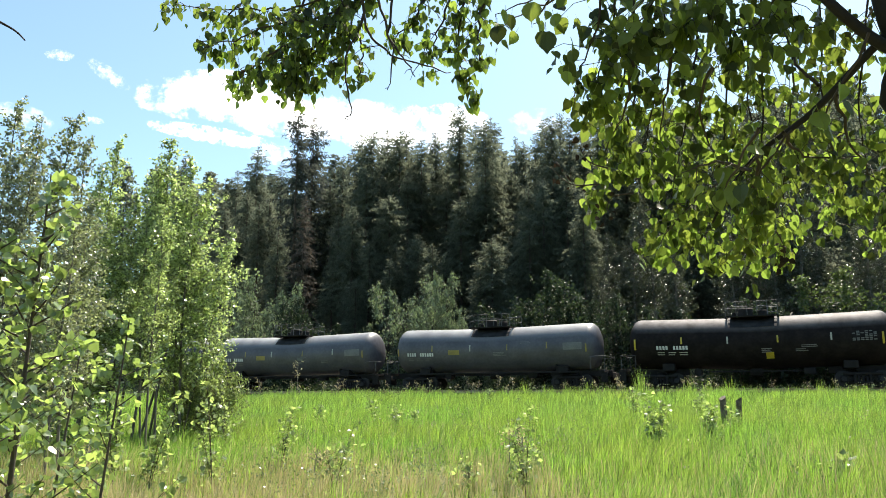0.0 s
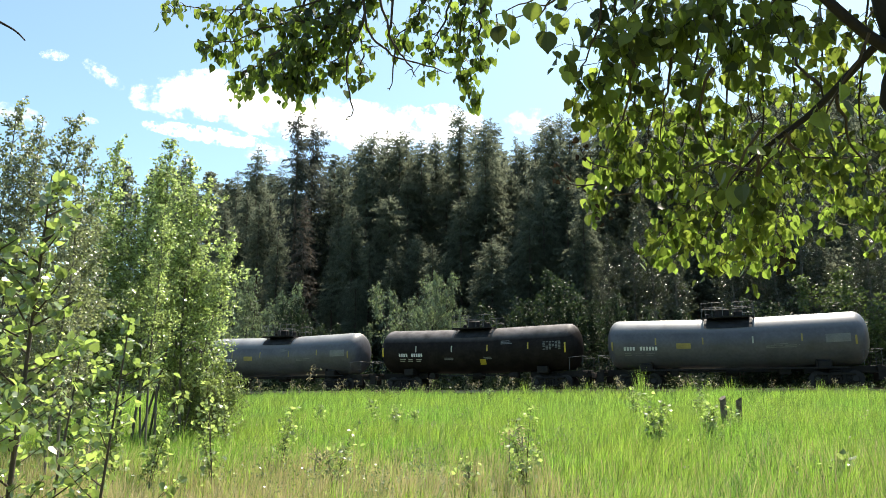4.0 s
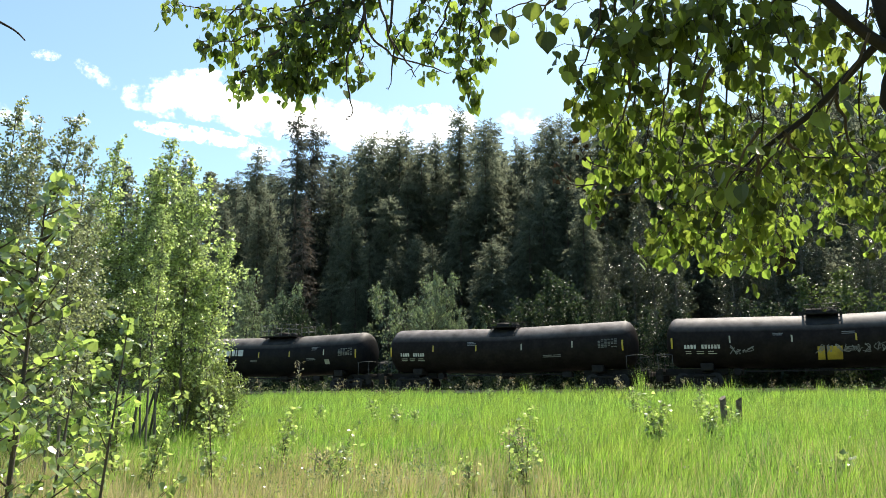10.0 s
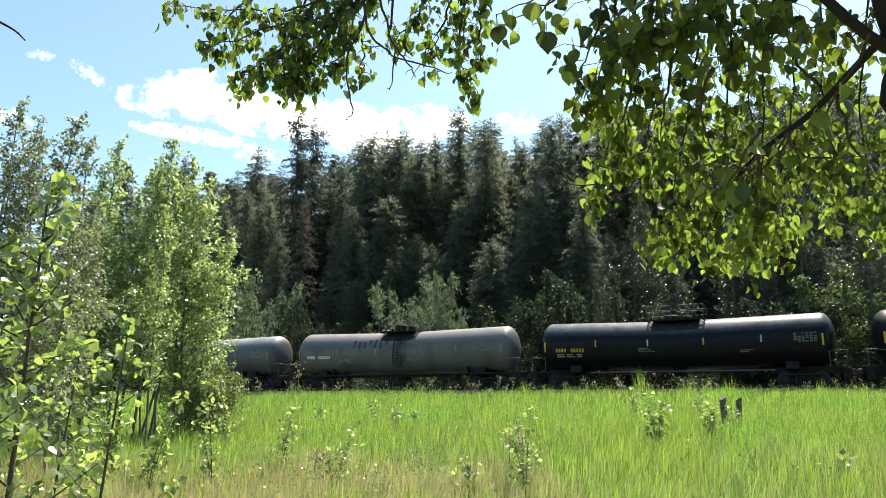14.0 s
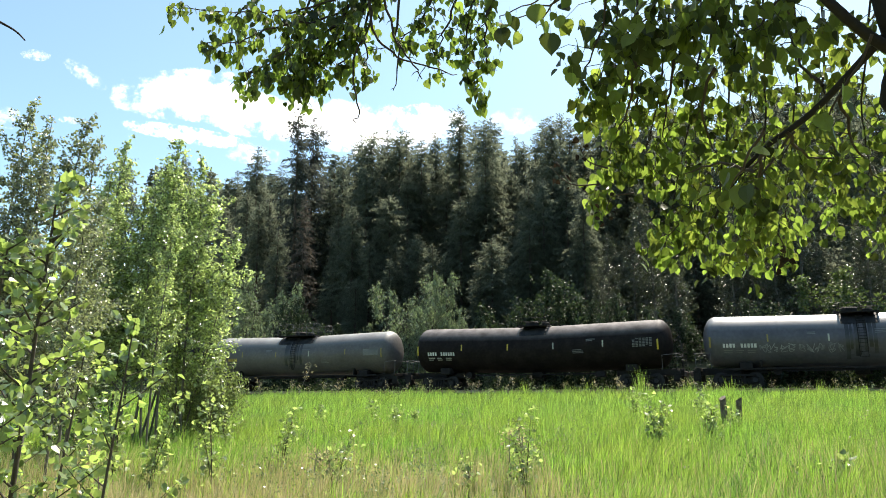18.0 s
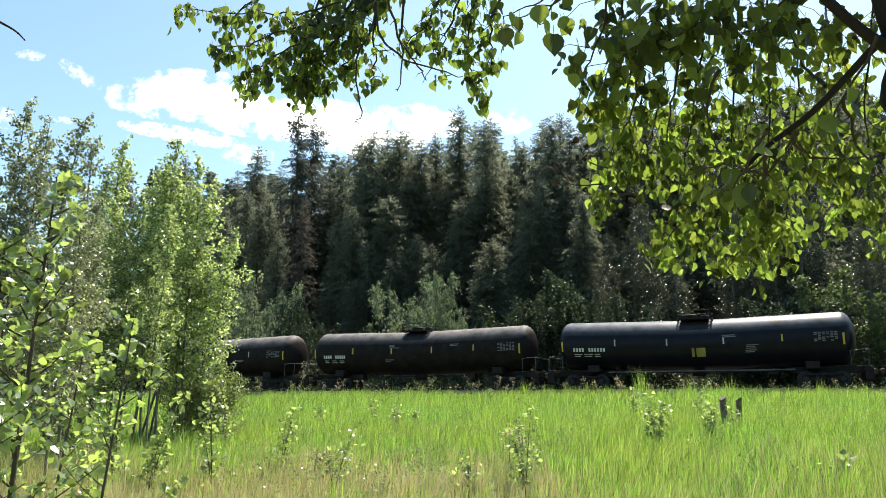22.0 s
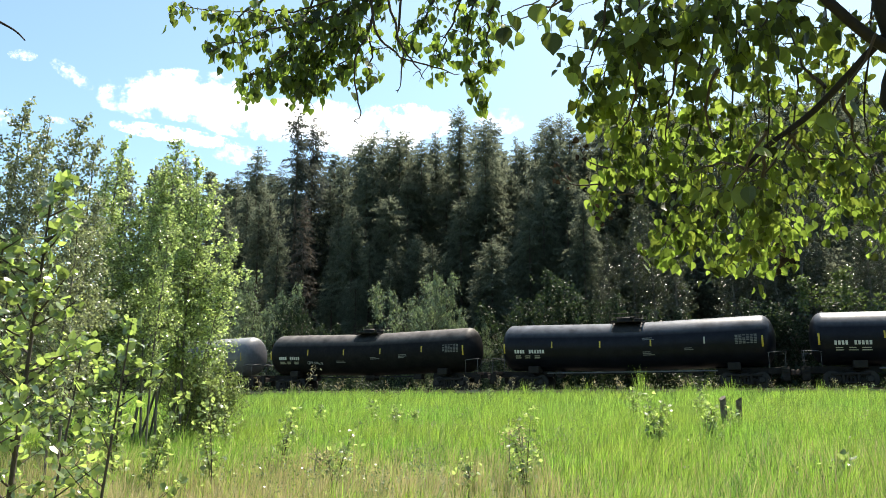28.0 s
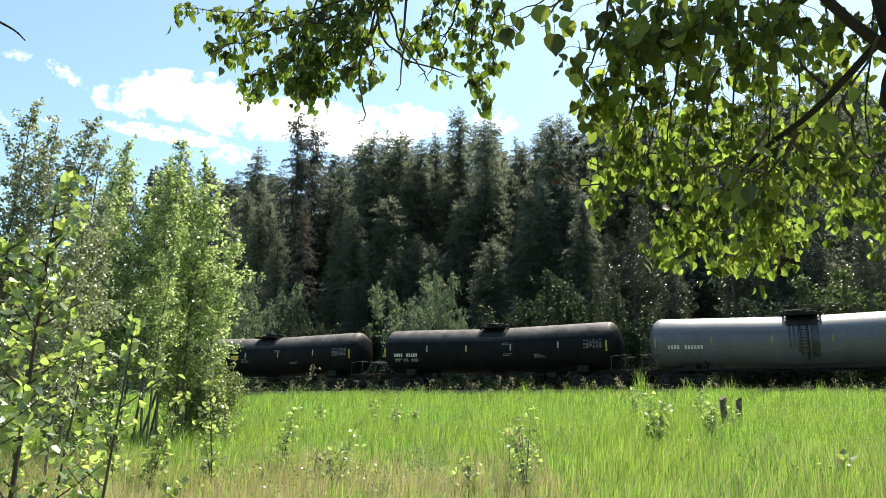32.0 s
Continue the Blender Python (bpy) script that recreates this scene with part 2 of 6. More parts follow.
def tubes_mesh(name, list_of, material, sides=6, smooth=True):
    """Several tubes joined into one mesh: a list of (points, radii)."""
    V, F = [], []
    for pts, rad in list_of:
        v, f = tube(pts, rad, sides)
        o = len(V)
        V += [tuple(q) for q in v]
        F += [tuple(i + o for i in q) for q in f]
    return mesh_np(name, V, F, material, smooth)


def bent(points, n=4):
    """A smooth line through a few points."""
    P = [Vector(p) for p in points]
    out = []
    for i in range(len(P) - 1):
        a, b, c, d = P[max(i - 1, 0)], P[i], P[i + 1], P[min(i + 2, len(P) - 1)]
        for k in range(n):
            t = k / n
            out.append(0.5 * ((2 * b) + (c - a) * t + (2 * a - 5 * b + 4 * c - d) * t * t + (3 * b - a - 3 * c + d) * t ** 3))
    out.append(P[-1])
    return out


HEART = np.array([(0, 0, 0), (0.30, 0.02, 0.06), (0.46, 0.28, 0.10), (0.34, 0.62, 0.07), (0, 1.0, -0.06), (-0.34, 0.62, 0.07), (-0.46, 0.28, 0.10), (-0.30, 0.02, 0.06), (0, 0.35, 0.0)])
HEART_F = np.array([(0, 1, 2, 8), (8, 2, 3, 4), (8, 4, 5, 6), (0, 8, 6, 7)])
LOZENGE = np.array([(0, 0, 0), (0.46, 0.42, 0.08), (0, 1.0, 0), (-0.46, 0.42, 0.08)])
LOZENGE_F = np.array([(0, 1, 2, 3)])


def leaf_cloud(name, pos, size, rng, material, shape="lozenge", hang=0.5, spread=0.35, lying=0.0):
    """Leaves at the given places. hang: how far their tips point down; lying: how far they lie flat to the sky."""
    T, TF = (HEART, HEART_F) if shape == "heart" else (LOZENGE, LOZENGE_F)
    n = len(pos)
    tip = rng.normal(size=(n, 3))
    tip /= np.linalg.norm(tip, axis=1)[:, None]
    tip[:, 2] = tip[:, 2] * (1 - hang) - hang
    tip /= np.linalg.norm(tip, axis=1)[:, None]
    nor = rng.normal(size=(n, 3))
    nor[:, 2] += lying * 2
    side = np.cross(tip, nor)
    side /= np.linalg.norm(side, axis=1)[:, None] + 1e-9
    up = np.cross(side, tip)
    s = size * rng.uniform(1 - spread, 1 + spread, n)
    V = pos[:, None, :] + s[:, None, None] * (T[None, :, 0, None] * side[:, None, :] + T[None, :, 1, None] * tip[:, None, :] + T[None, :, 2, None] * up[:, None, :])
    F = TF[None] + (np.arange(n) * len(T))[:, None, None]
    return mesh_np(name, V.reshape(-1, 3), F.reshape(-1, TF.shape[1]), material)


# ---- the lie of the land: the track runs obliquely past the camera ----
ALONG, ACROSS = Vector((0.9095, -0.4157, 0)), Vector((0.4157, 0.9095, 0))
TRACK_V, RAIL_Z, TRACK_YAW = 46.5, 2.30, -24.56


def rise(v, u=0.0):
    """Height of the ground at a distance v across the meadow."""
    z = 0.0425 * min(max(v, 0.0), 41.0)
    if v > 52:
        z += 0.22 * (min(v, 72) - 52) + (0.34 * (min(v, 140) - 72) if v > 72 else 0)
    return z


def ground_z(x, y):
    return rise(0.4157 * x + 0.9095 * y)


def on_track(s, z=0.0):
    """The place s metres along the track."""
    p = Vector((9.9, 46.6, 0)) + float(s + 113.69) * ALONG
    return Vector((p.x, p.y, RAIL_Z + z))


# ---- ground, track bed, rails ----
def build_ground():
    us = [-2500, -1500, -900, -500, -300, -200, -140] + list(range(-110, 111, 2)) + [140, 200, 300, 500, 900, 1500, 2500]
    vs = [-2500, -1200, -600, -300, -150, -80, -40, -20] + list(range(-10, 60)) + list(range(60, 150, 5)) + [180, 260, 400, 700, 1200, 2500]
    V = []
    for v in vs:
        for u in us:
            p = u * ALONG + v * ACROSS
            z = rise(v)
            if -5 < v < 140:
                z += 0.10 * noise.noise(Vector((p.x * 0.25, p.y * 0.25, 0))) * min(1, (v + 5) / 12)
            if v > 56:
                z += 1.2 * noise.noise(Vector((p.x * 0.05, p.y * 0.05, 3)))
            V.append((p.x, p.y, z))
    n = len(us)
    F = [(j * n + i, j * n + i + 1, (j + 1) * n + i + 1, (j + 1) * n + i) for j in range(len(vs) - 1) for i in range(n - 1)]
    put("ground", mesh_np("ground", V, F, M_EARTH, True), label="meadow soil rising gently to the railway and a wooded hill", kind="structure")


def build_track():
    prof = [(-3.6, 1.62), (-1.9, 2.05), (1.9, 2.05), (3.8, 1.6)]
    V, F = [], []
    xs = np.linspace(-160, 160, 161)
    for x in xs:
        for y, z in prof:
            p = on_track(x - 113.69) + y * ACROSS
            V.append((p.x, p.y, z + 0.05 * noise.noise(Vector((x * 0.7, y * 2, 0)))))
    for i in range(len(xs) - 1):
        for k in range(3):
            F.append((i * 4 + k, (i + 1) * 4 + k, (i + 1) * 4 + k + 1, i * 4 + k + 1))
    bed = put("track_bed", mesh_np("track_bed", V, F, M_BALLAST), label="grey crushed stone ballast bed of the railway", kind="structure")
    # one rail section, drawn out along the track
    sec = [(-0.07, -0.17), (0.07, -0.17), (0.07, -0.155), (0.012, -0.13), (0.012, -0.04), (0.036, -0.03), (0.036, 0), (-0.036, 0), (-0.036, -0.03), (-0.012, -0.04), (-0.012, -0.13), (-0.07, -0.155)]
    V = [(x, y, z) for x in (-160, 160) for y, z in sec]
    F = [(k, (k + 1) % 12, 12 + (k + 1) % 12, 12 + k) for k in range(12)]
    rail = mesh_np("rail", V, F, M_RAIL)
    place = Matrix.Translation(on_track(-113.69)) @ pose(0, 0, 0, 0, 0, TRACK_YAW)
    for y in (-0.7535, 0.7535):
        put("rail", rail, bed, "worn steel rail", place @ pose(0, y, 0))
    b = bmesh.new()
    box(b, -0.115, 0.115, -1.3, 1.3, -0.33, -0.175, 0.01)
    tie = bm_mesh("sleeper", b, M_TIE)
    for i in range(150):
        put("sleeper", tie, bed, "", place @ pose(-60 + 0.56 * i, 0, 0, 0, 0, random.uniform(-1, 1)))


build_ground()
build_track()


# ---- the train: tank cars ----
R_TANK, Z_TANK = 1.475, 2.63
SPEED = 11.58


def sag(x, half):
    """The tank dips towards its middle, so that it drains."""
    return 0.021 * abs(x) - 0.021 * half * 0.5


def tank_mesh(length, material):
    half, dome = length / 2, 0.72
    prof = [(-half + dome * (1 - math.cos(w)), R_TANK * math.sin(w) ** 0.9) for w in [math.pi / 2 * i / 8 for i in range(9)]]
    prof[0] = (-half, 0.01)
    body = [(x, R_TANK) for x in np.linspace(-half + dome + 0.8, -0.3, 6)] + [(x, R_TANK) for x in np.linspace(0.3, half - dome - 0.8, 6)]
    prof = prof + body + [(-x, r) for x, r in reversed(prof)]
    n, V, F = 48, [], []
    for x, r in prof:
        for k in range(n):
            w = 2 * math.pi * k / n
            V.append((x, r * math.cos(w), Z_TANK + sag(x, half) + r * math.sin(w)))
    for i in range(len(prof) - 1):
        for k in range(n):
            k2 = (k + 1) % n
            F.append((i * n + k, (i + 1) * n + k, (i + 1) * n + k2, i * n + k2))
    return mesh_np("tank", V, F, material, True)


def patch_mesh(name, rects, half, material, lift=0.006):
    """Thin plates that lie on the curved near side of the tank: a list of (x0, x1, z0, z1), z from the tank's middle line."""
    V, F = [], []
    for x0, x1, z0, z1 in rects:
        nx, nz = max(1, int((x1 - x0) / 0.8)), max(1, int((z1 - z0) / 0.12))
        o = len(V)
        for i in range(nx + 1):
            for k in range(nz + 1):
                x, z = x0 + (x1 - x0) * i / nx, z0 + (z1 - z0) * k / nz
                r = R_TANK + lift
                z = max(-r * 0.99, min(r * 0.99, z))
                V.append((x, -math.sqrt(r * r - z * z), Z_TANK + sag(x, half) + z))
        for i in range(nx):
            for k in range(nz):
                a = o + i * (nz + 1) + k
                F.append((a, a + nz + 1, a + nz + 2, a + 1))
    return mesh_np(name, V, F, material, True)


def stroke_mesh(name, lines, half, material, width=0.035):
    """Sprayed lines on the near side of the tank: flat ribbons along lists of (x, z)."""
    rects_v, rects_f = [], []
    for line in lines:
        for (x0, z0), (x1, z1) in zip(line, line[1:]):
            dx, dz = x1 - x0, z1 - z0
            ln = math.hypot(dx, dz) or 1
            nx, nz = -dz / ln * width / 2, dx / ln * width / 2
            o = len(rects_v)
            for x, z in ((x0 - nx, z0 - nz), (x1 - nx, z1 - nz), (x1 + nx, z1 + nz), (x0 + nx, z0 + nz)):
                r = R_TANK + 0.007
                rects_v.append((x, -math.sqrt(r * r - min(z * z, r * r * 0.97)), Z_TANK + sag(x, half) + z))
            rects_f.append((o, o + 1, o + 2, o + 3))
    return mesh_np(name, rects_v, rects_f, material)


def scribble(x0, x1, z0, z1, seed, letters=5):
    """Loose looping strokes, as of a spray can, that spell nothing."""
    rng = random.Random(seed)
    out, w = [], (x1 - x0) / letters
    for i in range(letters):
        cx, cz, h = x0 + w * (i + 0.5), (z0 + z1) / 2, (z1 - z0) / 2
        for stroke in range(2):
            P = [(cx + rng.uniform(-0.6, 0.6) * w, 0, cz + rng.uniform(-1, 1) * h) for _ in range(5)]
            out.append([(q.x, q.z) for q in bent(P, 4)])
    return out


_cache = {}


def cached(key, make):
    if key not in _cache:
        _cache[key] = make()
    return _cache[key]


def bm_of(fn):
    b = bmesh.new()
    fn(b)
    return b


def cyl_y(b, x, z, r, y0, y1, n=24):
    r_ = bmesh.ops.create_cone(b, cap_ends=True, segments=n, radius1=r, radius2=r, depth=y1 - y0)
    bmesh.ops.rotate(b, verts=r_["verts"], cent=(0, 0, 0), matrix=Matrix.Rotation(radians(90), 3, "X"))
    bmesh.ops.translate(b, verts=r_["verts"], vec=(x, (y0 + y1) / 2, z))


def wheelset_mesh():
    b = bmesh.new()
    for s in (-1, 1):
        cyl_y(b, 0, 0, 0.43, s * 0.77 - 0.065, s * 0.77 + 0.065, 28)
        cyl_y(b, 0, 0, 0.46, s * 0.71 - 0.02, s * 0.71 + 0.02, 28)
        cyl_y(b, 0, 0, 0.14, s * 0.98 - 0.14, s * 0.98 + 0.14, 12)
        for k in range(3):
            w = 2.1 * k
            cyl_y(b, 0.07 * math.cos(w), 0.07 * math.sin(w), 0.025, s * 1.1 - 0.04, s * 1.1 + 0.04, 6)
    cyl_y(b, 0, 0, 0.09, -1.0, 1.0, 12)
    return bm_mesh("wheelset", b, M_WHEEL)


def side_frame_mesh():
    """Cast frame: a bow over the axles, with windows, columns and a spring nest."""
    b = bmesh.new()
    for x in (-0.9, 0.9):
        box(b, x - 0.2, x + 0.2, -0.09, 0.09, 0.30, 0.62, 0.03)
    box(b, -0.95, 0.95, -0.08, 0.08, 0.66, 0.80, 0.03)
    box(b, -0.5, 0.5, -0.09, 0.09, 0.20, 0.32, 0.03)
    for x in (-0.36, 0.36):
        box(b, x - 0.07, x + 0.07, -0.08, 0.08, 0.26, 0.72, 0.02)
    for s in (-1, 1):
        v = bmesh.ops.create_cube(b, size=1)["verts"]
        bmesh.ops.scale(b, verts=v, vec=(0.5, 0.14, 0.12))
        bmesh.ops.rotate(b, verts=v, cent=(0, 0, 0), matrix=Matrix.Rotation(radians(28 * s), 3, "Y"))
        bmesh.ops.translate(b, verts=v, vec=(s * 0.62, 0, 0.40))
    for x in (-0.2, 0, 0.2):
        r_ = bmesh.ops.create_cone(b, cap_ends=True, segments=10, radius1=0.075, radius2=0.075, depth=0.26)
        bmesh.ops.translate(b, verts=r_["verts"], vec=(x, 0, 0.45))
    return bm_mesh("side_frame", b, M_STEEL)


def bolster_mesh():
    return bm_mesh("bolster", bm_of(lambda b: (box(b, -0.2, 0.2, -1.0, 1.0, 0.56, 0.84, 0.03), box(b, -0.3, 0.3, -0.35, 0.35, 0.84, 1.0, 0.03))), M_STEEL)


def end_sill_mesh(sign):
    """Stub sill with draft box, saddle and crossover step at one end; x runs outwards from the car's end."""
    b = bmesh.new()
    box(b, -3.6, 0.35, -0.22, 0.22, 0.80, 1.18, 0.02)
    box(b, -2.9, -2.2, -1.15, 1.15, 1.02, 1.45, 0.04)
    box(b, -0.12, 0.12, -1.4, 1.4, 1.0, 1.16, 0.01)
    for y in (-1.38, 1.32):
        box(b, -0.10, 0.30, y, y + 0.06, 0.45, 1.05, 0.005)
        box(b, -0.10, 0.30, y - 0.02, y + 0.08, 0.42, 0.47)
    if sign < 0:
        bmesh.ops.scale(b, vec=(-1, 1, 1), verts=b.verts)
        bmesh.ops.reverse_faces(b, faces=b.faces)
    return bm_mesh("end_sill", b, M_STEEL)


def coupler_mesh(sign):
    b = bmesh.new()
    box(b, 0.2, 0.52, -0.09, 0.09, 0.80, 0.98, 0.02)
    box(b, 0.48, 0.68, -0.17, 0.14, 0.72, 1.04, 0.04)
    box(b, 0.62, 0.74, 0.06, 0.18, 0.76, 1.00, 0.03)
    if sign < 0:
        bmesh.ops.rotate(b, verts=b.verts, cent=(0, 0, 0), matrix=Matrix.Rotation(math.pi, 3, "Z"))
    return bm_mesh("coupler", b, M_RUST)


def end_rail_mesh(sign, near, material):
    """Handrails round one end, at waist height, with their stanchions."""
    L = []
    for y in (1.42 * near,):
        L.append((bent([(-0.75, y, 1.93), (-0.4, y, 1.98), (0.12, y, 2.0), (0.22, y * 0.9, 2.0)], 3), 0.016))
        L.append(([(0.15, y, 2.0), (0.12, y, 1.1)], 0.016))
        L.append(([(-0.7, y, 1.94), (-0.7, y, 1.1)], 0.015))
    L.append(([(0.22, y * 0.9, 2.0), (0.22, 0, 2.0)], 0.016))
    if sign < 0:
        L = [([(-p[0], p[1], p[2]) for p in pts], r) for pts, r in L]
    return tubes_mesh("end_handrail", L, material, 5)


def platform_parts(car, kind, half, climb):
    """Top platform round the filling hatch: gratings, guard rails, hatch housing."""
    zt = Z_TANK + R_TANK + sag(0, half)
    wide = {"wide": 1.38, "narrow": 0.95, "long": 1.6}[kind]
    key = ("grate", kind, half)

    def grate(s):
        b = bmesh.new()
        if s:
            box(b, -wide * 0.85, wide * 0.85, s * 0.80 - 0.50, s * 0.80 + 0.50, zt - 0.02, zt + 0.02)
        else:
            box(b, -0.05, 0.05, -1.25, 1.25, zt - 0.06, zt + 0.03)
        return bm_mesh("platform", b, M_STEEL)
    for s in (-1, 1):
        walkway = put("walkway", cached((*key, s), lambda: grate(s)), car, "open grating walkway")
        for k in range(5):
            put("grating_bar", cached(("grating_bar", kind), lambda: bm_mesh("grating_bar", bm_of(lambda b: box(b, -wide, wide, -0.012, 0.012, 0.02, 0.05)), M_STEEL)), walkway, "", pose(0, s * 0.95 - 0.3 + 0.15 * k, zt))
    for x in (-wide, -wide * 0.55, wide * 0.55, wide):
        put("cross_bar", cached((*key, 0), lambda: grate(0)), car, "", pose(x, 0, 0))

    def saddle():
        # a curved plate on the tank's top, dark to give the platform's shade
        V, F, n, r = [], [], 14, R_TANK + 0.03
        reach = wide * 0.95
        for k in range(n + 1):
            a = radians(-56 + 112 * k / n)
            for x in np.linspace(-reach, reach, 5):
                V.append((x, r * math.sin(a), Z_TANK + sag(x, half) + r * math.cos(a)))
        for k in range(n):
            for j in range(4):
                o = k * 5 + j
                F.append((o, o + 1, o + 6, o + 5))
        return mesh_np("shade_saddle", V, F, M_SHADE_SADDLE, True)
    put("shade_saddle", cached(("saddle", kind, half), saddle), car, "dark plate over the tank's top, carrying the platform's shade")

    top = 0.85 if kind != "narrow" else 0.5
    steel = M_STEEL if kind == "narrow" else M_GREYSTEEL

    def bar(name, p, q):
        d = (round(q[0] - p[0], 3), round(q[1] - p[1], 3), round(q[2] - p[2], 3))
        return cached(("bar", name, kind, d), lambda: tubes_mesh(name, [([(0, 0, 0), d], 0.017)], steel, 5))
    for y in (-1.24, 1.24):
        for a, c in [(-wide, -0.22), (0.30, wide)] if kind != "narrow" else [(-0.9, 0.9)]:
            rail = put("guard_rail", bar("guard_rail", (a, y, 0), (c, y, 0)), car, "slim steel guard rail", pose(a, y, zt + top))
            put("rail_bar", bar("rail_bar", (a, y, 0), (c, y, 0)), rail, "", pose(0, 0, -top * 0.45))
            n = 3 if kind != "narrow" else 2
            for k in range(n):
                put("rail_post", bar("rail_post", (0, 0, 0), (0, 0, top)), rail, "", pose((c - a) * k / (n - 1), 0, -top))
            out = a if a < -0.5 else c
            for h in (0.45 * top, 0.0) if kind != "narrow" else ():
                put("rail_bar", bar("rail_bar", (0, y, 0), (0, y * 0.36, 0)), rail, "", pose(out - a, 0, -h))

    def hatch():
        b = bmesh.new()
        tall = 0.62 if kind == "wide" else 0.42
        for x, r, h in ((-0.35, 0.42, tall), (0.55, 0.26, tall * 0.8), (-1.0, 0.12, tall * 0.6)):
            c = bmesh.ops.create_cone(b, cap_ends=True, segments=20, radius1=r, radius2=r * 0.97, depth=h)
            bmesh.ops.translate(b, verts=c["verts"], vec=(x, 0, zt - 0.1 + h / 2))
            c = bmesh.ops.create_cone(b, cap_ends=True, segments=20, radius1=r * 1.08, radius2=r * 0.9, depth=0.07)
            bmesh.ops.translate(b, verts=c["verts"], vec=(x, 0, zt - 0.1 + h + 0.03))
        return bm_mesh("hatch_housing", b, M_STEEL)
    put("hatch_housing", cached(("hatch", kind, half), hatch), car, "dark round filling hatch and valve housing")

    def ladder():
        L, x0 = [], 0.05
        arc = [(-R_TANK - 0.12) * math.cos(a) for a in np.linspace(0, 1.15, 7)]
        up = [(R_TANK + 0.12) * math.sin(a) for a in np.linspace(0, 1.15, 7)]
        line = [(-R_TANK - 0.12, -0.95), (-R_TANK - 0.12, -0.4)] + list(zip(arc, up))
        for x in (x0 - 0.2, x0 + 0.2):
            L.append(([(x, y, Z_TANK + sag(0, half) + z) for y, z in line], 0.022))
        for (ya, za), (yb, zb) in zip(line, line[1:]):
            for t in (0.0, 0.5):
                L.append(([(x0 - 0.2, ya + (yb - ya) * t, Z_TANK + sag(0, half) + za + (zb - za) * t), (x0 + 0.2, ya + (yb - ya) * t, Z_TANK + sag(0, half) + za + (zb - za) * t)], 0.014))
        return tubes_mesh("ladder", L, M_STEEL, 5)
    if climb:
        put("ladder", cached(("ladder", half), ladder), car, "side ladder to the top platform")


def letter_bars(x, z, n, h, gap=0.28, seed=0):
    """A word of n plain bars."""
    rng = random.Random(seed)
    w = h * 0.55
    out = []
    for i in range(n):
        if rng.random() < 0.12 and 2 < i < n - 2:
            continue
        out.append((x + i * w * (1 + gap), x + i * w * (1 + gap) + w, z, z + h))
    return out


# left end of the tank on the track at the start, length between neighbours, paint, marks, platform
CARS = [
    (-111.95, 15.8, "brown_black", "white", "wide"), (-127.90, 15.9, "grey", "white", "wide"), (-143.72, 15.85, "grey", "white", "wide"),
    (-159.62, 15.9, "grey", "white", "wide"), (-175.43, 15.8, "brown_black", "white", "wide"), (-191.22, 15.8, "grey", "white", "wide"),
    (-206.92, 15.7, "brown_black", "amber", "wide"), (-225.62, 18.7, "brown_black", "white", "narrow"), (-244.22, 18.6, "brown_black", "white", "narrow"),
    (-261.12, 16.9, "black", "sign", "long"), (-279.62, 18.5, "navy", "amber", "long"), (-298.20, 18.55, "brown_grey", "white", "wide"),
    (-316.15, 17.95, "grey", "white", "narrow"), (-334.80, 18.6, "brown_black", "white", "narrow"), (-352.70, 17.9, "olive_grey", "amber", "long"),
    (-371.15, 18.4, "navy", "white", "narrow"), (-389.40, 18.3, "brown_black", "white", "narrow"), (-408.05, 18.6, "brown_black", "white", "narrow"),
    (-426.30, 18.3, "navy", "white", "narrow"), (-444.45, 18.2, "navy", "white", "narrow"), (-462.80, 18.3, "black", "white", "narrow"),
    (-481.30, 18.5, "pale_grey", "white", "narrow"), (-499.50, 18.2, "black", "white", "narrow"), (-517.90, 18.4, "black", "white", "narrow"),
]
WORDS = {"brown_black": "dusty black", "black": "black", "navy": "glossy blue-black", "grey": "grey", "pale_grey": "pale grey", "olive_grey": "olive-grey", "brown_grey": "stained grey"}


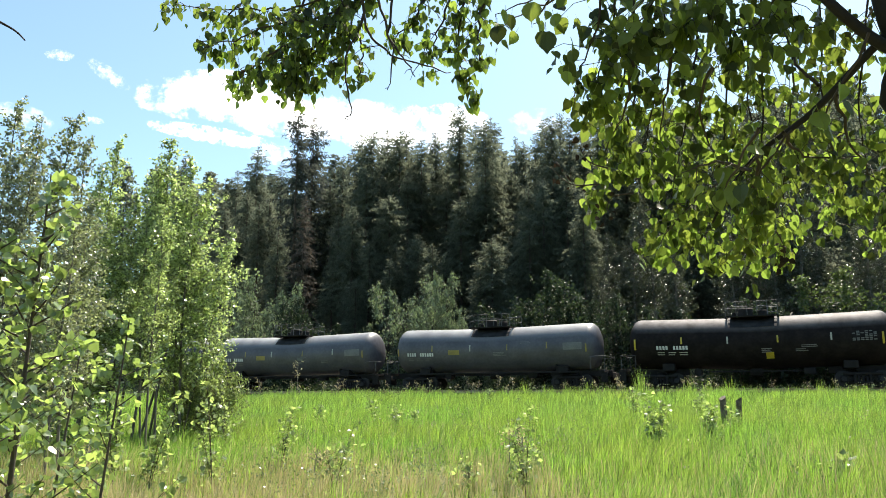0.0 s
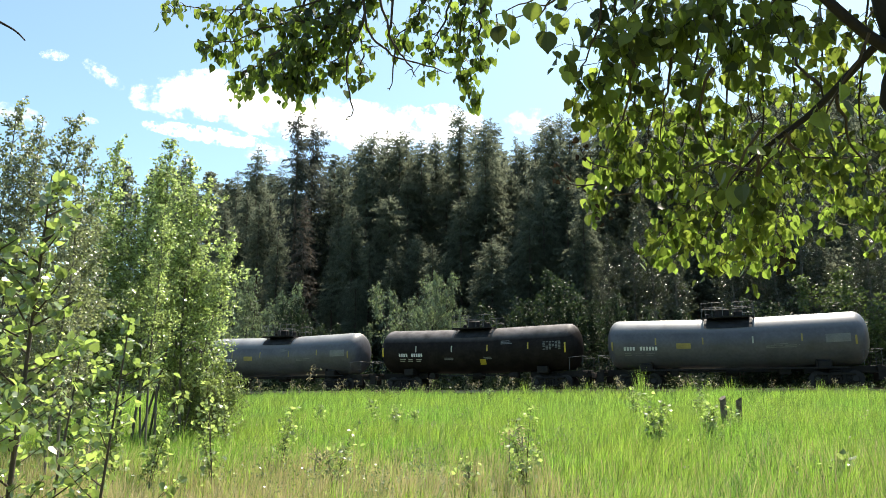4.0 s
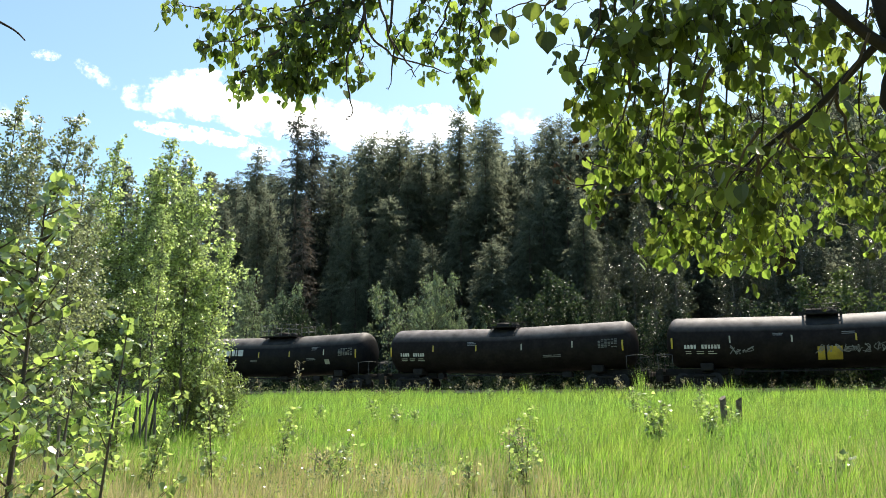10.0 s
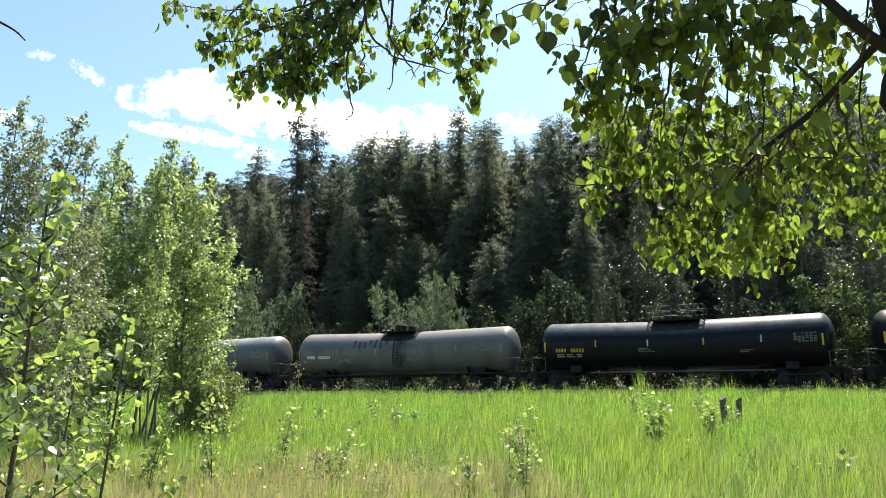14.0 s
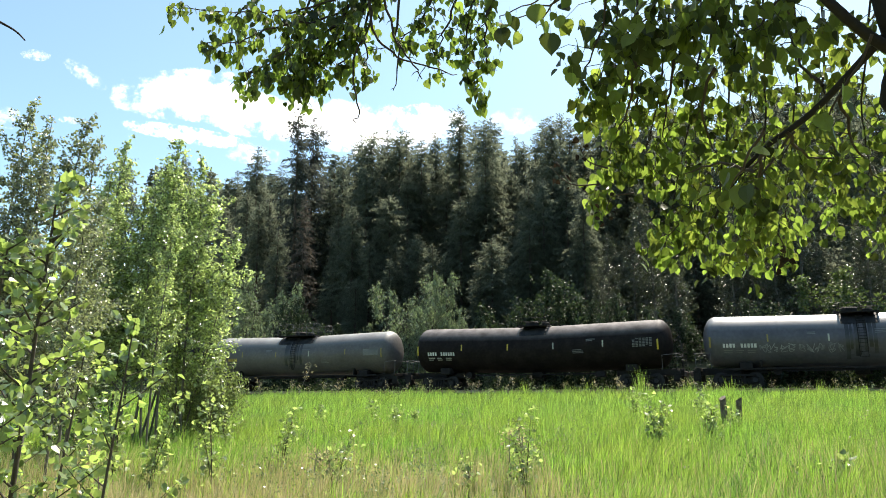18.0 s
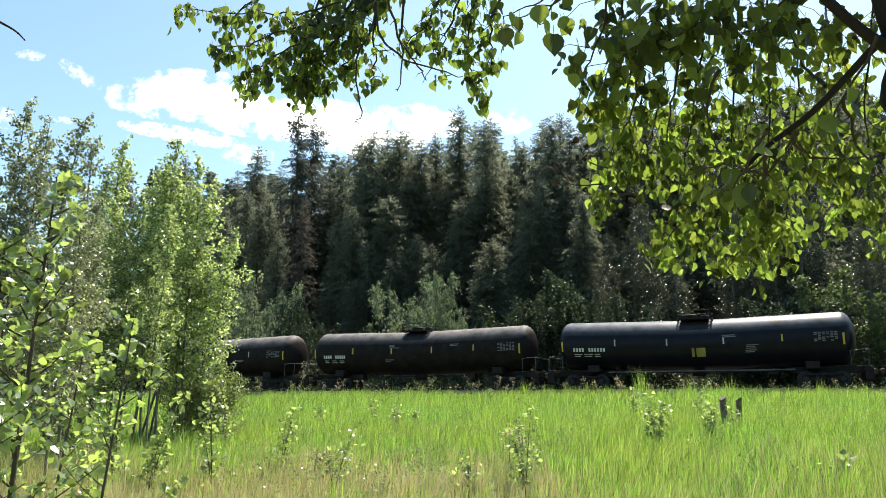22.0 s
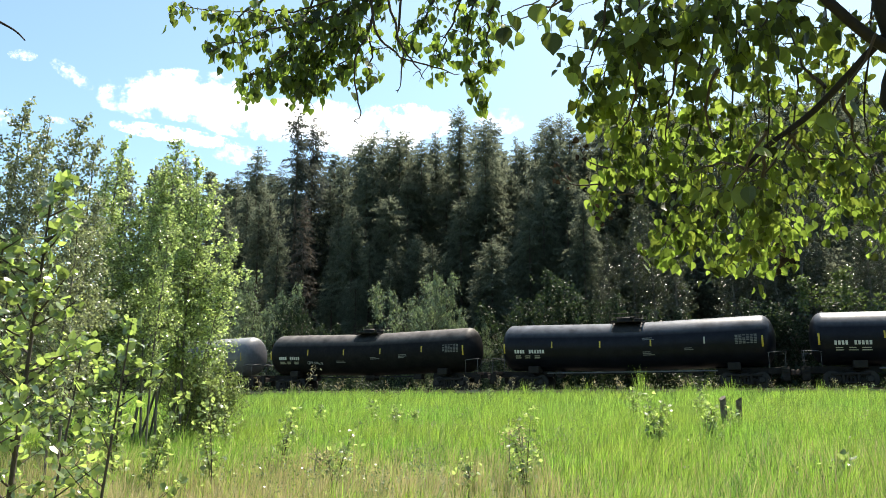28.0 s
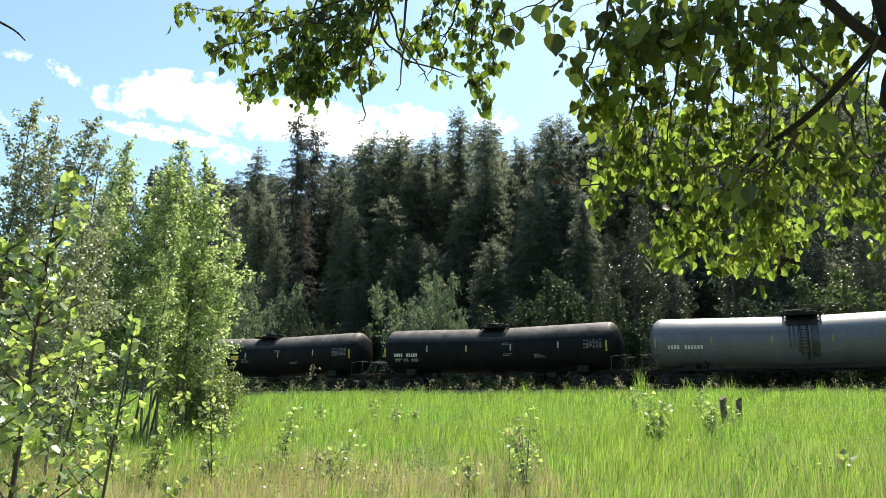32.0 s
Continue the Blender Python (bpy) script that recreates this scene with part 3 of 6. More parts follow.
def tank_car(i, left, pitch, paint, marks, plat):
    """One tank car with its tank, underframe, trucks, platform, tape and stencils."""
    length = pitch - 1.75
    half, frame_half = length / 2, (pitch - 1.15) / 2
    rng = random.Random(i)
    car = new("tank_car")
    paint_mat = M_PAINT[paint]
    dark = paint in ("black", "brown_black", "navy")
    lk = round(length, 1)
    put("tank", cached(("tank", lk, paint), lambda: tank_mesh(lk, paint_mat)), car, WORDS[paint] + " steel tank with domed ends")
    for s in (-1, 1):
        end = s * (frame_half - 0.05)
        put("end_sill", cached(("sill", s), lambda: end_sill_mesh(s)), car, "", pose(end, 0, 0))
        put("coupler", cached(("coupler", s), lambda: coupler_mesh(s)), car, "rusty knuckle coupler", pose(end - s * 0.13, 0, 0))
        # grey on dark cars too: the sun these rails catch is in their colour
        for near in (-1, 1):
            put("end_handrail", cached(("endrail", s, near), lambda: end_rail_mesh(s, near, M_GREYSTEEL)), car, "slim handrail, grey as if catching the sun", pose(end, 0, 0))
            for k in range(4):
                put("ladder_rung", cached(("rung",), lambda: tubes_mesh("ladder_rung", [([(-0.15, 0, 0), (0.15, 0, 0)], 0.014)], M_STEEL, 5)), car, "", pose(end + 0.13 * s, 1.42 * near, 0.55 + 0.3 * k))
        tr = new("truck")
        tr.parent = car
        tr["label"] = "black cast-steel four-wheel truck"
        tr.location = (s * (frame_half - 2.1), 0, 0)
        for y in (-1.0, 1.0):
            put("side_frame", cached("side_frame", side_frame_mesh), tr, "", pose(0, y, 0))
        put("bolster", cached("bolster", bolster_mesh), tr)
        for x in (-0.9, 0.9):
            WHEELS.append((put("wheelset", cached("wheelset", wheelset_mesh), tr, "steel wheels on an axle", pose(x, 0, 0.46)), tr, s * (frame_half - 2.1) + x, i))

    def run_mesh():
        b = bmesh.new()
        box(b, -half + 1.2, half - 1.2, -1.22, -1.08, 1.02, 1.12, 0.01)
        box(b, -half + 1.2, half - 1.2, 1.08, 1.22, 1.02, 1.12, 0.01)
        for x in (-half * 0.62, half * 0.62):
            box(b, x - 0.03, x + 0.03, -1.16, -0.7, 1.05, 1.55)
        return bm_mesh("running_bar", b, M_STEEL)
    if not dark:
        put("running_bar", cached(("run", lk), run_mesh), car, "long side bar below the tank")

    def brake_mesh():
        b = bmesh.new()
        cyl_y(b, -half + 3.9, 0.95, 0.22, -0.75, -0.1, 16)
        box(b, -half + 4.3, half - 4.3, -0.62, -0.54, 0.92, 1.0)
        box(b, half - 4.6, half - 4.0, -0.9, -0.4, 0.75, 1.1, 0.03)
        box(b, -0.35, 0.35, -0.35, 0.35, 0.72, 1.2, 0.06)
        return bm_mesh("brake_gear", b, M_STEEL)
    put("brake_gear", cached(("brake", lk), brake_mesh), car, "brake cylinder, pipe and bottom outlet")
    if paint == "navy":
        put("side_pipe", cached(("pipe", lk), lambda: tubes_mesh("side_pipe", [([(-half + 3.2, -1.15, 1.0), (half - 3.2, -1.15, 1.0)], 0.045)], M_GREYSTEEL, 8)), car, "bright pipe along the bottom")
    platform_parts(car, plat, round(half, 2), i in (11, 12, 14, 21))
    # straps over the tank's joints
    for x in (-half * 0.5, 0.0, half * 0.5):
        x = round(x, 2)

        def strap():
            V, F, n = [], [], 40
            for k in range(n):
                w = 2 * math.pi * k / n
                for dx in (-0.05, 0.05):
                    V.append((x + dx, (R_TANK + 0.012) * math.cos(w), Z_TANK + sag(x, half) + (R_TANK + 0.012) * math.sin(w)))
            for k in range(n):
                k2 = (k + 1) % n
                F.append((2 * k, 2 * k + 1, 2 * k2 + 1, 2 * k2))
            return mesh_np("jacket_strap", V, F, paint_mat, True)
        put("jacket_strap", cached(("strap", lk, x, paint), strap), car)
    # reflective tape
    tall = 0.62 if pitch > 17 or dark else 0.5
    for k, x in enumerate((-half + 0.42, half - 0.75)):
        put("end_tape", cached(("endtape", lk, k, dark), lambda: patch_mesh("end_tape", [(x, x + 0.10, -0.42, -0.42 + tall)], half, M_YELLOW if dark else M_YELLOW_FADED)), car, "tall yellow reflective strip")
    for k in range(4):
        x = -half + length * (0.215 + 0.185 * k) + rng.uniform(-0.1, 0.1)
        pale = rng.random() < 0.35
        me = patch_mesh("side_tape", [(x, x + 0.085, -0.10, 0.30)], half, (M_WHITE_TAPE if pale else M_YELLOW if dark else M_YELLOW_FADED))
        put("side_tape", me, car, "short reflective strip")
    # stencilled marks, as plain bars
    ink = {"white": M_WHITE, "amber": M_INK_YELLOW, "sign": M_WHITE}[marks]
    if not dark:
        ink = {"white": M_WHITE, "amber": M_INK_YELLOW}[marks]
    x0 = -half + (1.7 if i in (0, 4) else 1.15)
    put("stencil_mark", patch_mesh("stencil_mark", letter_bars(x0, -0.42, 4, 0.22, 0.45, i) + letter_bars(x0 + 0.95, -0.42, 5 + i % 2, 0.22, 0.45, i + 50), half, ink), car, "row of painted bars", kind="stuff")
    for k in range(2):
        put("small_stencil", patch_mesh("small_stencil", [(x0 + 0.05 + 0.62 * j, x0 + 0.05 + 0.62 * j + rng.uniform(0.3, 0.52), -0.60 - 0.12 * k, -0.55 - 0.12 * k) for j in range(3)], half, M_GREY_INK if not dark else M_WHITE_TAPE), car, kind="stuff")
    if marks == "sign":
        put("maker_sign", patch_mesh("maker_sign", [(x0 + 0.58 * j, x0 + 0.58 * j + 0.47, 0.02, 0.48) for j in range(6)], half, M_WHITE), car, "bold white sign of plain blocks", kind="stuff")
    # capacity table near one end, in rows of small bars
    xp = half - 2.15
    if dark or i in (11, 12):
        rows = [(xp + 0.02 + 0.2 * j, xp + 0.17 + 0.2 * j, -0.20 + 0.09 * k, -0.14 + 0.09 * k) for j in range(6) for k in range(6) if rng.random() < 0.85]
        put("capacity_table", patch_mesh("capacity_table", rows, half, M_TABLE if dark else M_GREY_INK), car, "faded block of small stencilled bars", kind="stuff")
    else:
        put("capacity_table", patch_mesh("capacity_table", [(xp, xp + 1.2, -0.25, 0.2)], half, M_GREY_INK), car, "faded grey stencil panel", kind="stuff")
    for k in range(3):
        xs = rng.choice((-half * 0.25, half * 0.12, half * 0.35)) + rng.uniform(-0.6, 0.6)
        zs = rng.choice((-0.42, 0.28, -0.62))
        put("small_stencil", patch_mesh("small_stencil", [(xs, xs + rng.uniform(0.4, 0.8), zs + 0.09 * j, zs + 0.05 + 0.09 * j) for j in range(2 + k % 2)], half, M_GREY_INK), car, kind="stuff")
    # what sets single cars apart
    if i in (1, 2, 3, 5):
        put("notice_panel", patch_mesh("notice_panel", [(-half + 4.2, -half + 5.0, -0.33, -0.02)], half, M_YELLOW_FADED), car, "yellow rectangular notice")
    if i in (4, 0):
        put("notice_panel", patch_mesh("notice_panel", [(0.6, 1.0, -0.95, -0.6)], half, M_YELLOW), car, "small yellow notice low on the tank")
    if i == 6:
        put("notice_panel", patch_mesh("notice_panel", [(-0.75, 0.0, 0.10, 0.42)], half, M_WHITE_TAPE), car, "small pale notice panel")
        put("table_panel", patch_mesh("table_panel", [(half - 2.2, half - 0.95, -0.26, 0.42)], half, M_TABLE, 0.004), car, "pale grey stencil panel")
    if i == 9:
        put("notice_panel", patch_mesh("notice_panel", [(half - 3.3, half - 2.9, -0.75, -0.42)], half, M_WHITE_TAPE), car, "small pale square notice")
    if i == 15:
        put("notice_panel", patch_mesh("notice_panel", [(-0.2, 0.55, -0.75, -0.25)], half, M_YELLOW_FADED), car, "pale yellow notice")
    if i in (17, 23):
        put("notice_panel", patch_mesh("notice_panel", [(-2.9, -2.2, -0.22, 0.08)], half, M_YELLOW), car, "yellow rectangular notice")
    if i == 7:
        put("notice_panel", patch_mesh("notice_panel", [(-0.4, 0.8, -1.05, -0.35)], half, M_INK_YELLOW), car, "dull yellow painted block")
        for x, n, sd in ((-half + 3.6, 3, 1), (-0.5, 4, 2), (1.3, 5, 3), (4.2, 5, 4)):
            put("graffiti", stroke_mesh("graffiti", scribble(x, x + n * 0.42, -0.75 if sd < 4 else -0.55, -0.25, sd, n), half, M_GRAFFITI), car, "pale looping spray-paint strokes", kind="stuff")
    if i == 11:
        put("graffiti", stroke_mesh("graffiti", scribble(-half + 3.4, -half + 4.8, -0.75, -0.4, 7, 5), half, M_GRAFFITI), car, "pale looping spray-paint strokes", kind="stuff")
    if i == 12:
        for x, n, sd in ((-half + 3.1, 5, 11), (-half + 5.1, 6, 12), (2.7, 4, 13)):
            put("graffiti", stroke_mesh("graffiti", scribble(x, x + n * 0.36, -0.7, -0.2, sd, n), half, M_GRAFFITI), car, "pale looping spray-paint strokes", kind="stuff")
    if i == 20:
        put("graffiti", stroke_mesh("graffiti", scribble(-half + 3.6, -half + 4.9, -0.75, -0.55, 17, 5), half, M_GRAFFITI), car, "pale spray-paint strokes", kind="stuff")
    if i in (11, 12, 14, 21):
        # product spilled down from the hatch
        sp = [(x, x + rng.uniform(0.10, 0.24), rng.uniform(-1.1, -0.2), 1.2) for x in np.arange(-0.75 if i != 11 else -0.2, 0.75, 0.22)]
        if i == 11:
            sp += [(x, x + 0.18, rng.uniform(0.25, 0.6), rng.uniform(0.7, 0.95)) for x in np.arange(-3.4, -0.8, 0.42)]
        put("spill_stain", patch_mesh("spill_stain", sp, half, M_TAR, 0.004), car, "dark product stains run down the side")
    tagged(car, f"{WORDS[paint]} railway tank car rolling in a freight train", "tank car", "tank cars of the train")
    TRAIN.append((car, left + 0.17 + half))


TRAIN, WHEELS = [], []
for number, row in enumerate(CARS):
    tank_car(number, *row)


def roll_train():
    for car, mid in TRAIN:
        rows = []
        for t in range(0, 33, 4):
            p = on_track(mid + SPEED * t)
            rows.append((float(t), Matrix.Translation(p) @ pose(0, 0, 0, 0, 0, TRACK_YAW)))
        walk(car, rows)
    for ob, truck, off, i in WHEELS:
        # the wheels turn while their car is near the camera
        mid = TRAIN[i][1]
        t0 = max(0.0, min(31.0, (-155 - mid) / SPEED))
        t1 = max(t0 + 0.5, min(32.0, (-86 - mid) / SPEED))
        n = int((t1 - t0) * FPS)
        base = ob.matrix_basis.copy()
        rows = [(0.0, base)] if t0 > 0.1 else []
        for k in range(n + 1):
            rows.append((t0 + k / FPS, base @ Matrix.Rotation(k / FPS * SPEED / 0.46, 4, "Y")))
        if t1 < 31.8:
            rows.append((32.0, rows[-1][1]))
        walk(ob, rows)


# ---- the wood behind the train ----
SWAYS = []


def conifer_meshes(height, radius, seed, material, sparse=0.0, gap=0.34, fine=0.15, taper=3.4, ragged=0.35):
    """Trunk and crown of a spruce: whorls of boughs, each a feather of short narrow twigs; taper is the length over which the top widens."""
    rng = np.random.default_rng(seed)
    trunk = tubes_mesh("trunk", [([(0, 0, -0.5), (0.05, 0, height * 0.5), (0, 0, height * 0.985)], [height * 0.012, height * 0.007, 0.015])], M_BARK, 7)
    tri = []
    z_ring = height * 0.05
    phase = rng.uniform(0, 6, 3)
    while z_ring < height * 0.99:
        t = z_ring / height
        reach = radius * (1 - math.exp(-(height - z_ring) / taper)) * (0.75 + 0.25 * min(1, t / 0.15)) + 0.05
        for a in rng.uniform(0, 2 * math.pi, rng.integers(8, 12) if t < 0.95 else 5):
            if rng.random() < sparse:
                continue
            z = z_ring + gap * rng.uniform(-1.7, 1.7) * min(1.0, 4 * (1 - t))
            ln = reach * rng.uniform(1 - ragged, 1.12) * (1 + 0.16 * math.sin(2 * a + phase[0] + 9 * t) + 0.12 * math.sin(19 * t + a + phase[1]))
            sink = rng.uniform(0.2, 1.25) * (1 - 0.7 * t) - 0.9 * max(0, t - 0.75)
            d, side = np.array((math.cos(a), math.sin(a), 0)), np.array((-math.sin(a), math.cos(a), 0))
            m = max(3, int(ln / fine))
            f = np.repeat((np.arange(m) + 0.7) / m, 2)
            sg = np.tile((-1.0, 1.0), m)
            p = d * (ln * f)[:, None]
            p[:, 2] += z + 0.16 * ln * f - sink * ln * f * f
            w = np.minimum(0.44, fine * 0.9 + 0.20 * ln * (1.1 - f)) * rng.uniform(0.6, 1.25, 2 * m) * min(1.0, 0.45 + 0.5 * reach)
            q = p + side * (sg * w * rng.uniform(0.3, 1.0, 2 * m))[:, None] + d * (w * rng.uniform(0.2, 0.9, 2 * m))[:, None]
            q[:, 2] += w * rng.uniform(-1.35, 0.5, 2 * m)
            half = (fine * rng.uniform(0.32, 0.60, 2 * m) * min(1.0, 0.45 + 0.5 * reach))[:, None]
            lift = np.zeros((2 * m, 3))
            lift[:, 2] = rng.uniform(-0.05, 0.05, 2 * m)
            tri.append(np.stack([p - d * half + lift, p + d * half - lift, q], 1))
            e = d * ln + np.array((0, 0, z + 0.16 * ln - sink * ln))
            tri.append(np.array([[e - d * 0.2 * min(1, reach) + side * 0.05, e - d * 0.2 * min(1, reach) - side * 0.05, e + d * 0.22 * min(1, reach) + np.array((0, 0, 0.04))]]))
        z_ring += gap * rng.uniform(0.7, 1.3) * (1 - 0.35 * t)
    V = np.concatenate(tri).reshape(-1, 3)
    return trunk, mesh_np("crown", V, np.arange(len(V)).reshape(-1, 3), material)


CONIFERS = []
for sd, (h, r, sp, mt, tp, rg, wd) in enumerate([
        (20, 2.5, 0.0, M_NEEDLE, 3.0, 0.40, "unseen added dark green spruce like those with drooping boughs"), (20, 2.15, 0.0, M_NEEDLE, 2.6, 0.35, "slim unseen added dark green spruce like those"), (20, 2.7, 0.05, M_NEEDLE, 2.0, 0.45, "broad unseen added dark green spruce like those with a rounded top"),
        (20, 1.9, 0.05, M_NEEDLE, 2.8, 0.40, "narrow dark spruce"), (20, 1.9, 0.22, M_NEEDLE_OLD_SHADED, 2.0, 0.65, "shade-dark old spruce with a thin ragged crown"), (20, 1.9, 0.45, M_NEEDLE_DRY, 3.4, 0.5, "half-dead brownish spruce")]):
    CONIFERS.append((*conifer_meshes(h, r, sd + 5, mt, sp, 0.41 if sd < 4 else 0.46, 0.15, tp, rg), wd))
for sd, r in ((20, 2.5), (21, 2.1)):
    CONIFERS.append((*conifer_meshes(20, r, sd, M_NEEDLE, 0.05, 0.66, 0.40), "unseen added dark green spruce like those deep in the wood"))
CONIFERS.append((*conifer_meshes(20, 4.0, 22, M_NEEDLE, 0.0, 1.05, 0.9), "unseen added dark green spruce like those"))
CONIFERS.append((*conifer_meshes(20, 2.7, 23, M_NEEDLE_OLD_SHADED, 0.12, 0.42, 0.15, 3.0, 0.55), "broad old greyish spruce with a ragged crown"))


def conifer(kind, x, y, top, wide=1.0, turn=0.0):
    """One spruce whose foot stands on the slope and whose tip is at the height top."""
    z = ground_z(x, y) - 0.4
    trunk, crown, words = CONIFERS[kind]
    ob = new("spruce_tree")
    ob.matrix_basis = pose(x, y, z, 0, 0, turn)
    k = max(0.15, (top - z) / 20)
    ob.scale = (k ** 0.5 * wide, k ** 0.5 * wide, k)
    put("trunk", trunk, ob, "grey-brown trunk")
    put("crown", crown, ob)
    return tagged(ob, words + " on the wooded hillside", "spruce", "hillside spruces")


rng = random.Random(4)
# trees that make the skyline, then lower ones on the slope before them: the tip of each, and its kind
CLEARINGS = ((-16.5, 65.0), (-1.5, 58.5))


def open_to_sun(p):
    """Whether a tree there would stand clear of the sunny gaps behind the willows."""
    for x, y in CLEARINGS:
        along = (p.x - x) * math.sin(radians(SUN_AZ)) + (p.y - y) * math.cos(radians(SUN_AZ))
        aside = (p.x - x) * math.cos(radians(SUN_AZ)) - (p.y - y) * math.sin(radians(SUN_AZ))
        if -2 < along < 16 and abs(aside) < 4:
            return False
    return True


SKYLINE = [
    (-36.16, 99.0, 36.08, 1), (-28.47, 98.0, 33.1, 3), (-25.4, 96.6, 36.47, 0), (-20.55, 90.2, 31.57, 3), (-16.97, 81.9, 36.09, 4), (-15.63, 84.7, 35.65, 9),
    (-12.92, 91.3, 33.24, 1), (-10.23, 87.9, 34.3, 0), (-8.01, 80.4, 32.41, 2), (-6.68, 84.2, 33.79, 3), (-5.0, 81.3, 32.68, 2), (-4.56, 86.6, 34.93, 0),
    (-2.46, 80.2, 31.44, 1), (-0.88, 83.9, 33.67, 0), (0.71, 87.7, 34.23, 3),
]
SKYLINE_EAST = [
    (1.84, 80.6, 35.61, 0), (3.89, 84.1, 34.76, 3), (4.39, 72.9, 30.97, 1), (5.4, 79.1, 33.61, 0), (7.56, 86.9, 32.31, 2), (9.37, 90.6, 35.31, 3),
    (10.1, 88.1, 34.0, 1), (10.64, 81.2, 32.16, 3), (10.8, 74.6, 31.72, 1), (10.91, 70.2, 30.25, 0), (12.75, 76.0, 32.88, 1), (12.9, 71.5, 30.28, 3),
    (15.37, 77.0, 31.89, 0),
]
SKYLINE_FAR_EAST = [
    (16.24, 72.3, 31.23, 1), (19.44, 75.4, 33.41, 0), (21.03, 72.5, 31.69, 3), (24.68, 75.4, 33.55, 2), (26.41, 72.5, 32.57, 1), (27.13, 67.7, 30.28, 0),
    (31.73, 72.4, 32.91, 3), (32.4, 67.7, 30.52, 1), (35.68, 68.6, 31.38, 0), (36.33, 63.9, 29.9, 1), (39.24, 67.1, 30.32, 3), (40.36, 64.4, 29.73, 0),
]
SLOPE = [
    (-24.6, 89.8, 28.22, 1), (-20.91, 86.0, 26.03, 0), (-13.49, 85.0, 27.5, 1), (-11.27, 77.5, 21.39, 3), (-8.43, 78.4, 27.78, 0), (-9.38, 74.4, 21.82, 1),
    (-5.61, 75.0, 23.21, 2), (-3.9, 78.6, 26.86, 0), (-1.01, 67.5, 16.11, 3), (0.38, 79.0, 25.02, 1), (1.77, 71.8, 22.0, 0), (3.84, 73.1, 23.27, 2),
    (5.72, 74.5, 25.54, 1), (7.56, 78.1, 26.7, 0),
]
SLOPE_EAST = [
    (8.3, 69.0, 22.06, 2), (9.34, 66.4, 22.39, 1), (11.69, 67.6, 23.33, 0), (12.32, 62.9, 20.25, 1), (4.33, 64.1, 15.9, 2), (-24.51, 85.5, 22.05, 1),
    (-7.34, 72.5, 17.48, 1), (-5.17, 70.4, 15.33, 3), (-8.47, 70.8, 13.45, 0), (-11.43, 75.4, 16.6, 1), (-2.47, 71.4, 18.1, 1), (-15.07, 78.0, 24.08, 5),
    (3.32, 64.5, 13.41, 1),
]
for x, y, z, kind in SKYLINE + SKYLINE_EAST + SKYLINE_FAR_EAST + SLOPE + SLOPE_EAST:
    conifer(kind, x, y, z, rng.uniform(0.9, 1.08), rng.uniform(0, 360))
# lower trees that fill the slope below the skyline
def in_wood(v0, v1, b0, b1):
    """A place in the wood between two distances from the meadow's near side and two bearings."""
    v, b = rng.uniform(v0, v1), rng.uniform(b0, b1)
    y = v / (0.4157 * b + 0.9095)
    return Vector((b * y, y, 0))


for k in range(66):
    p = in_wood(62, 84, -0.42, 0.62)
    if not open_to_sun(p):
        continue
    far = math.hypot(p.x, p.y)
    tip = 1.6 + far * rng.uniform(0.15, 0.29)
    kind = 5 if rng.random() < 0.10 else rng.choice((0, 0, 1, 2, 3, 1))
    conifer(kind, p.x, p.y, tip, rng.uniform(0.85, 1.2), rng.uniform(0, 360))
# deep wood closing the gaps, behind the skyline trees
for k in range(84):
    p = in_wood(84, 100, -0.45, 0.64)
    tip = 1.6 + math.hypot(p.x, p.y) * (rng.uniform(0.38, 0.41) if p.x / p.y > 0.22 else rng.uniform(0.32, 0.355) if p.x / p.y > -0.2 else rng.uniform(0.285, 0.315))
    conifer(rng.choice((6, 7)), p.x, p.y, tip, rng.uniform(1.0, 1.4), rng.uniform(0, 360))


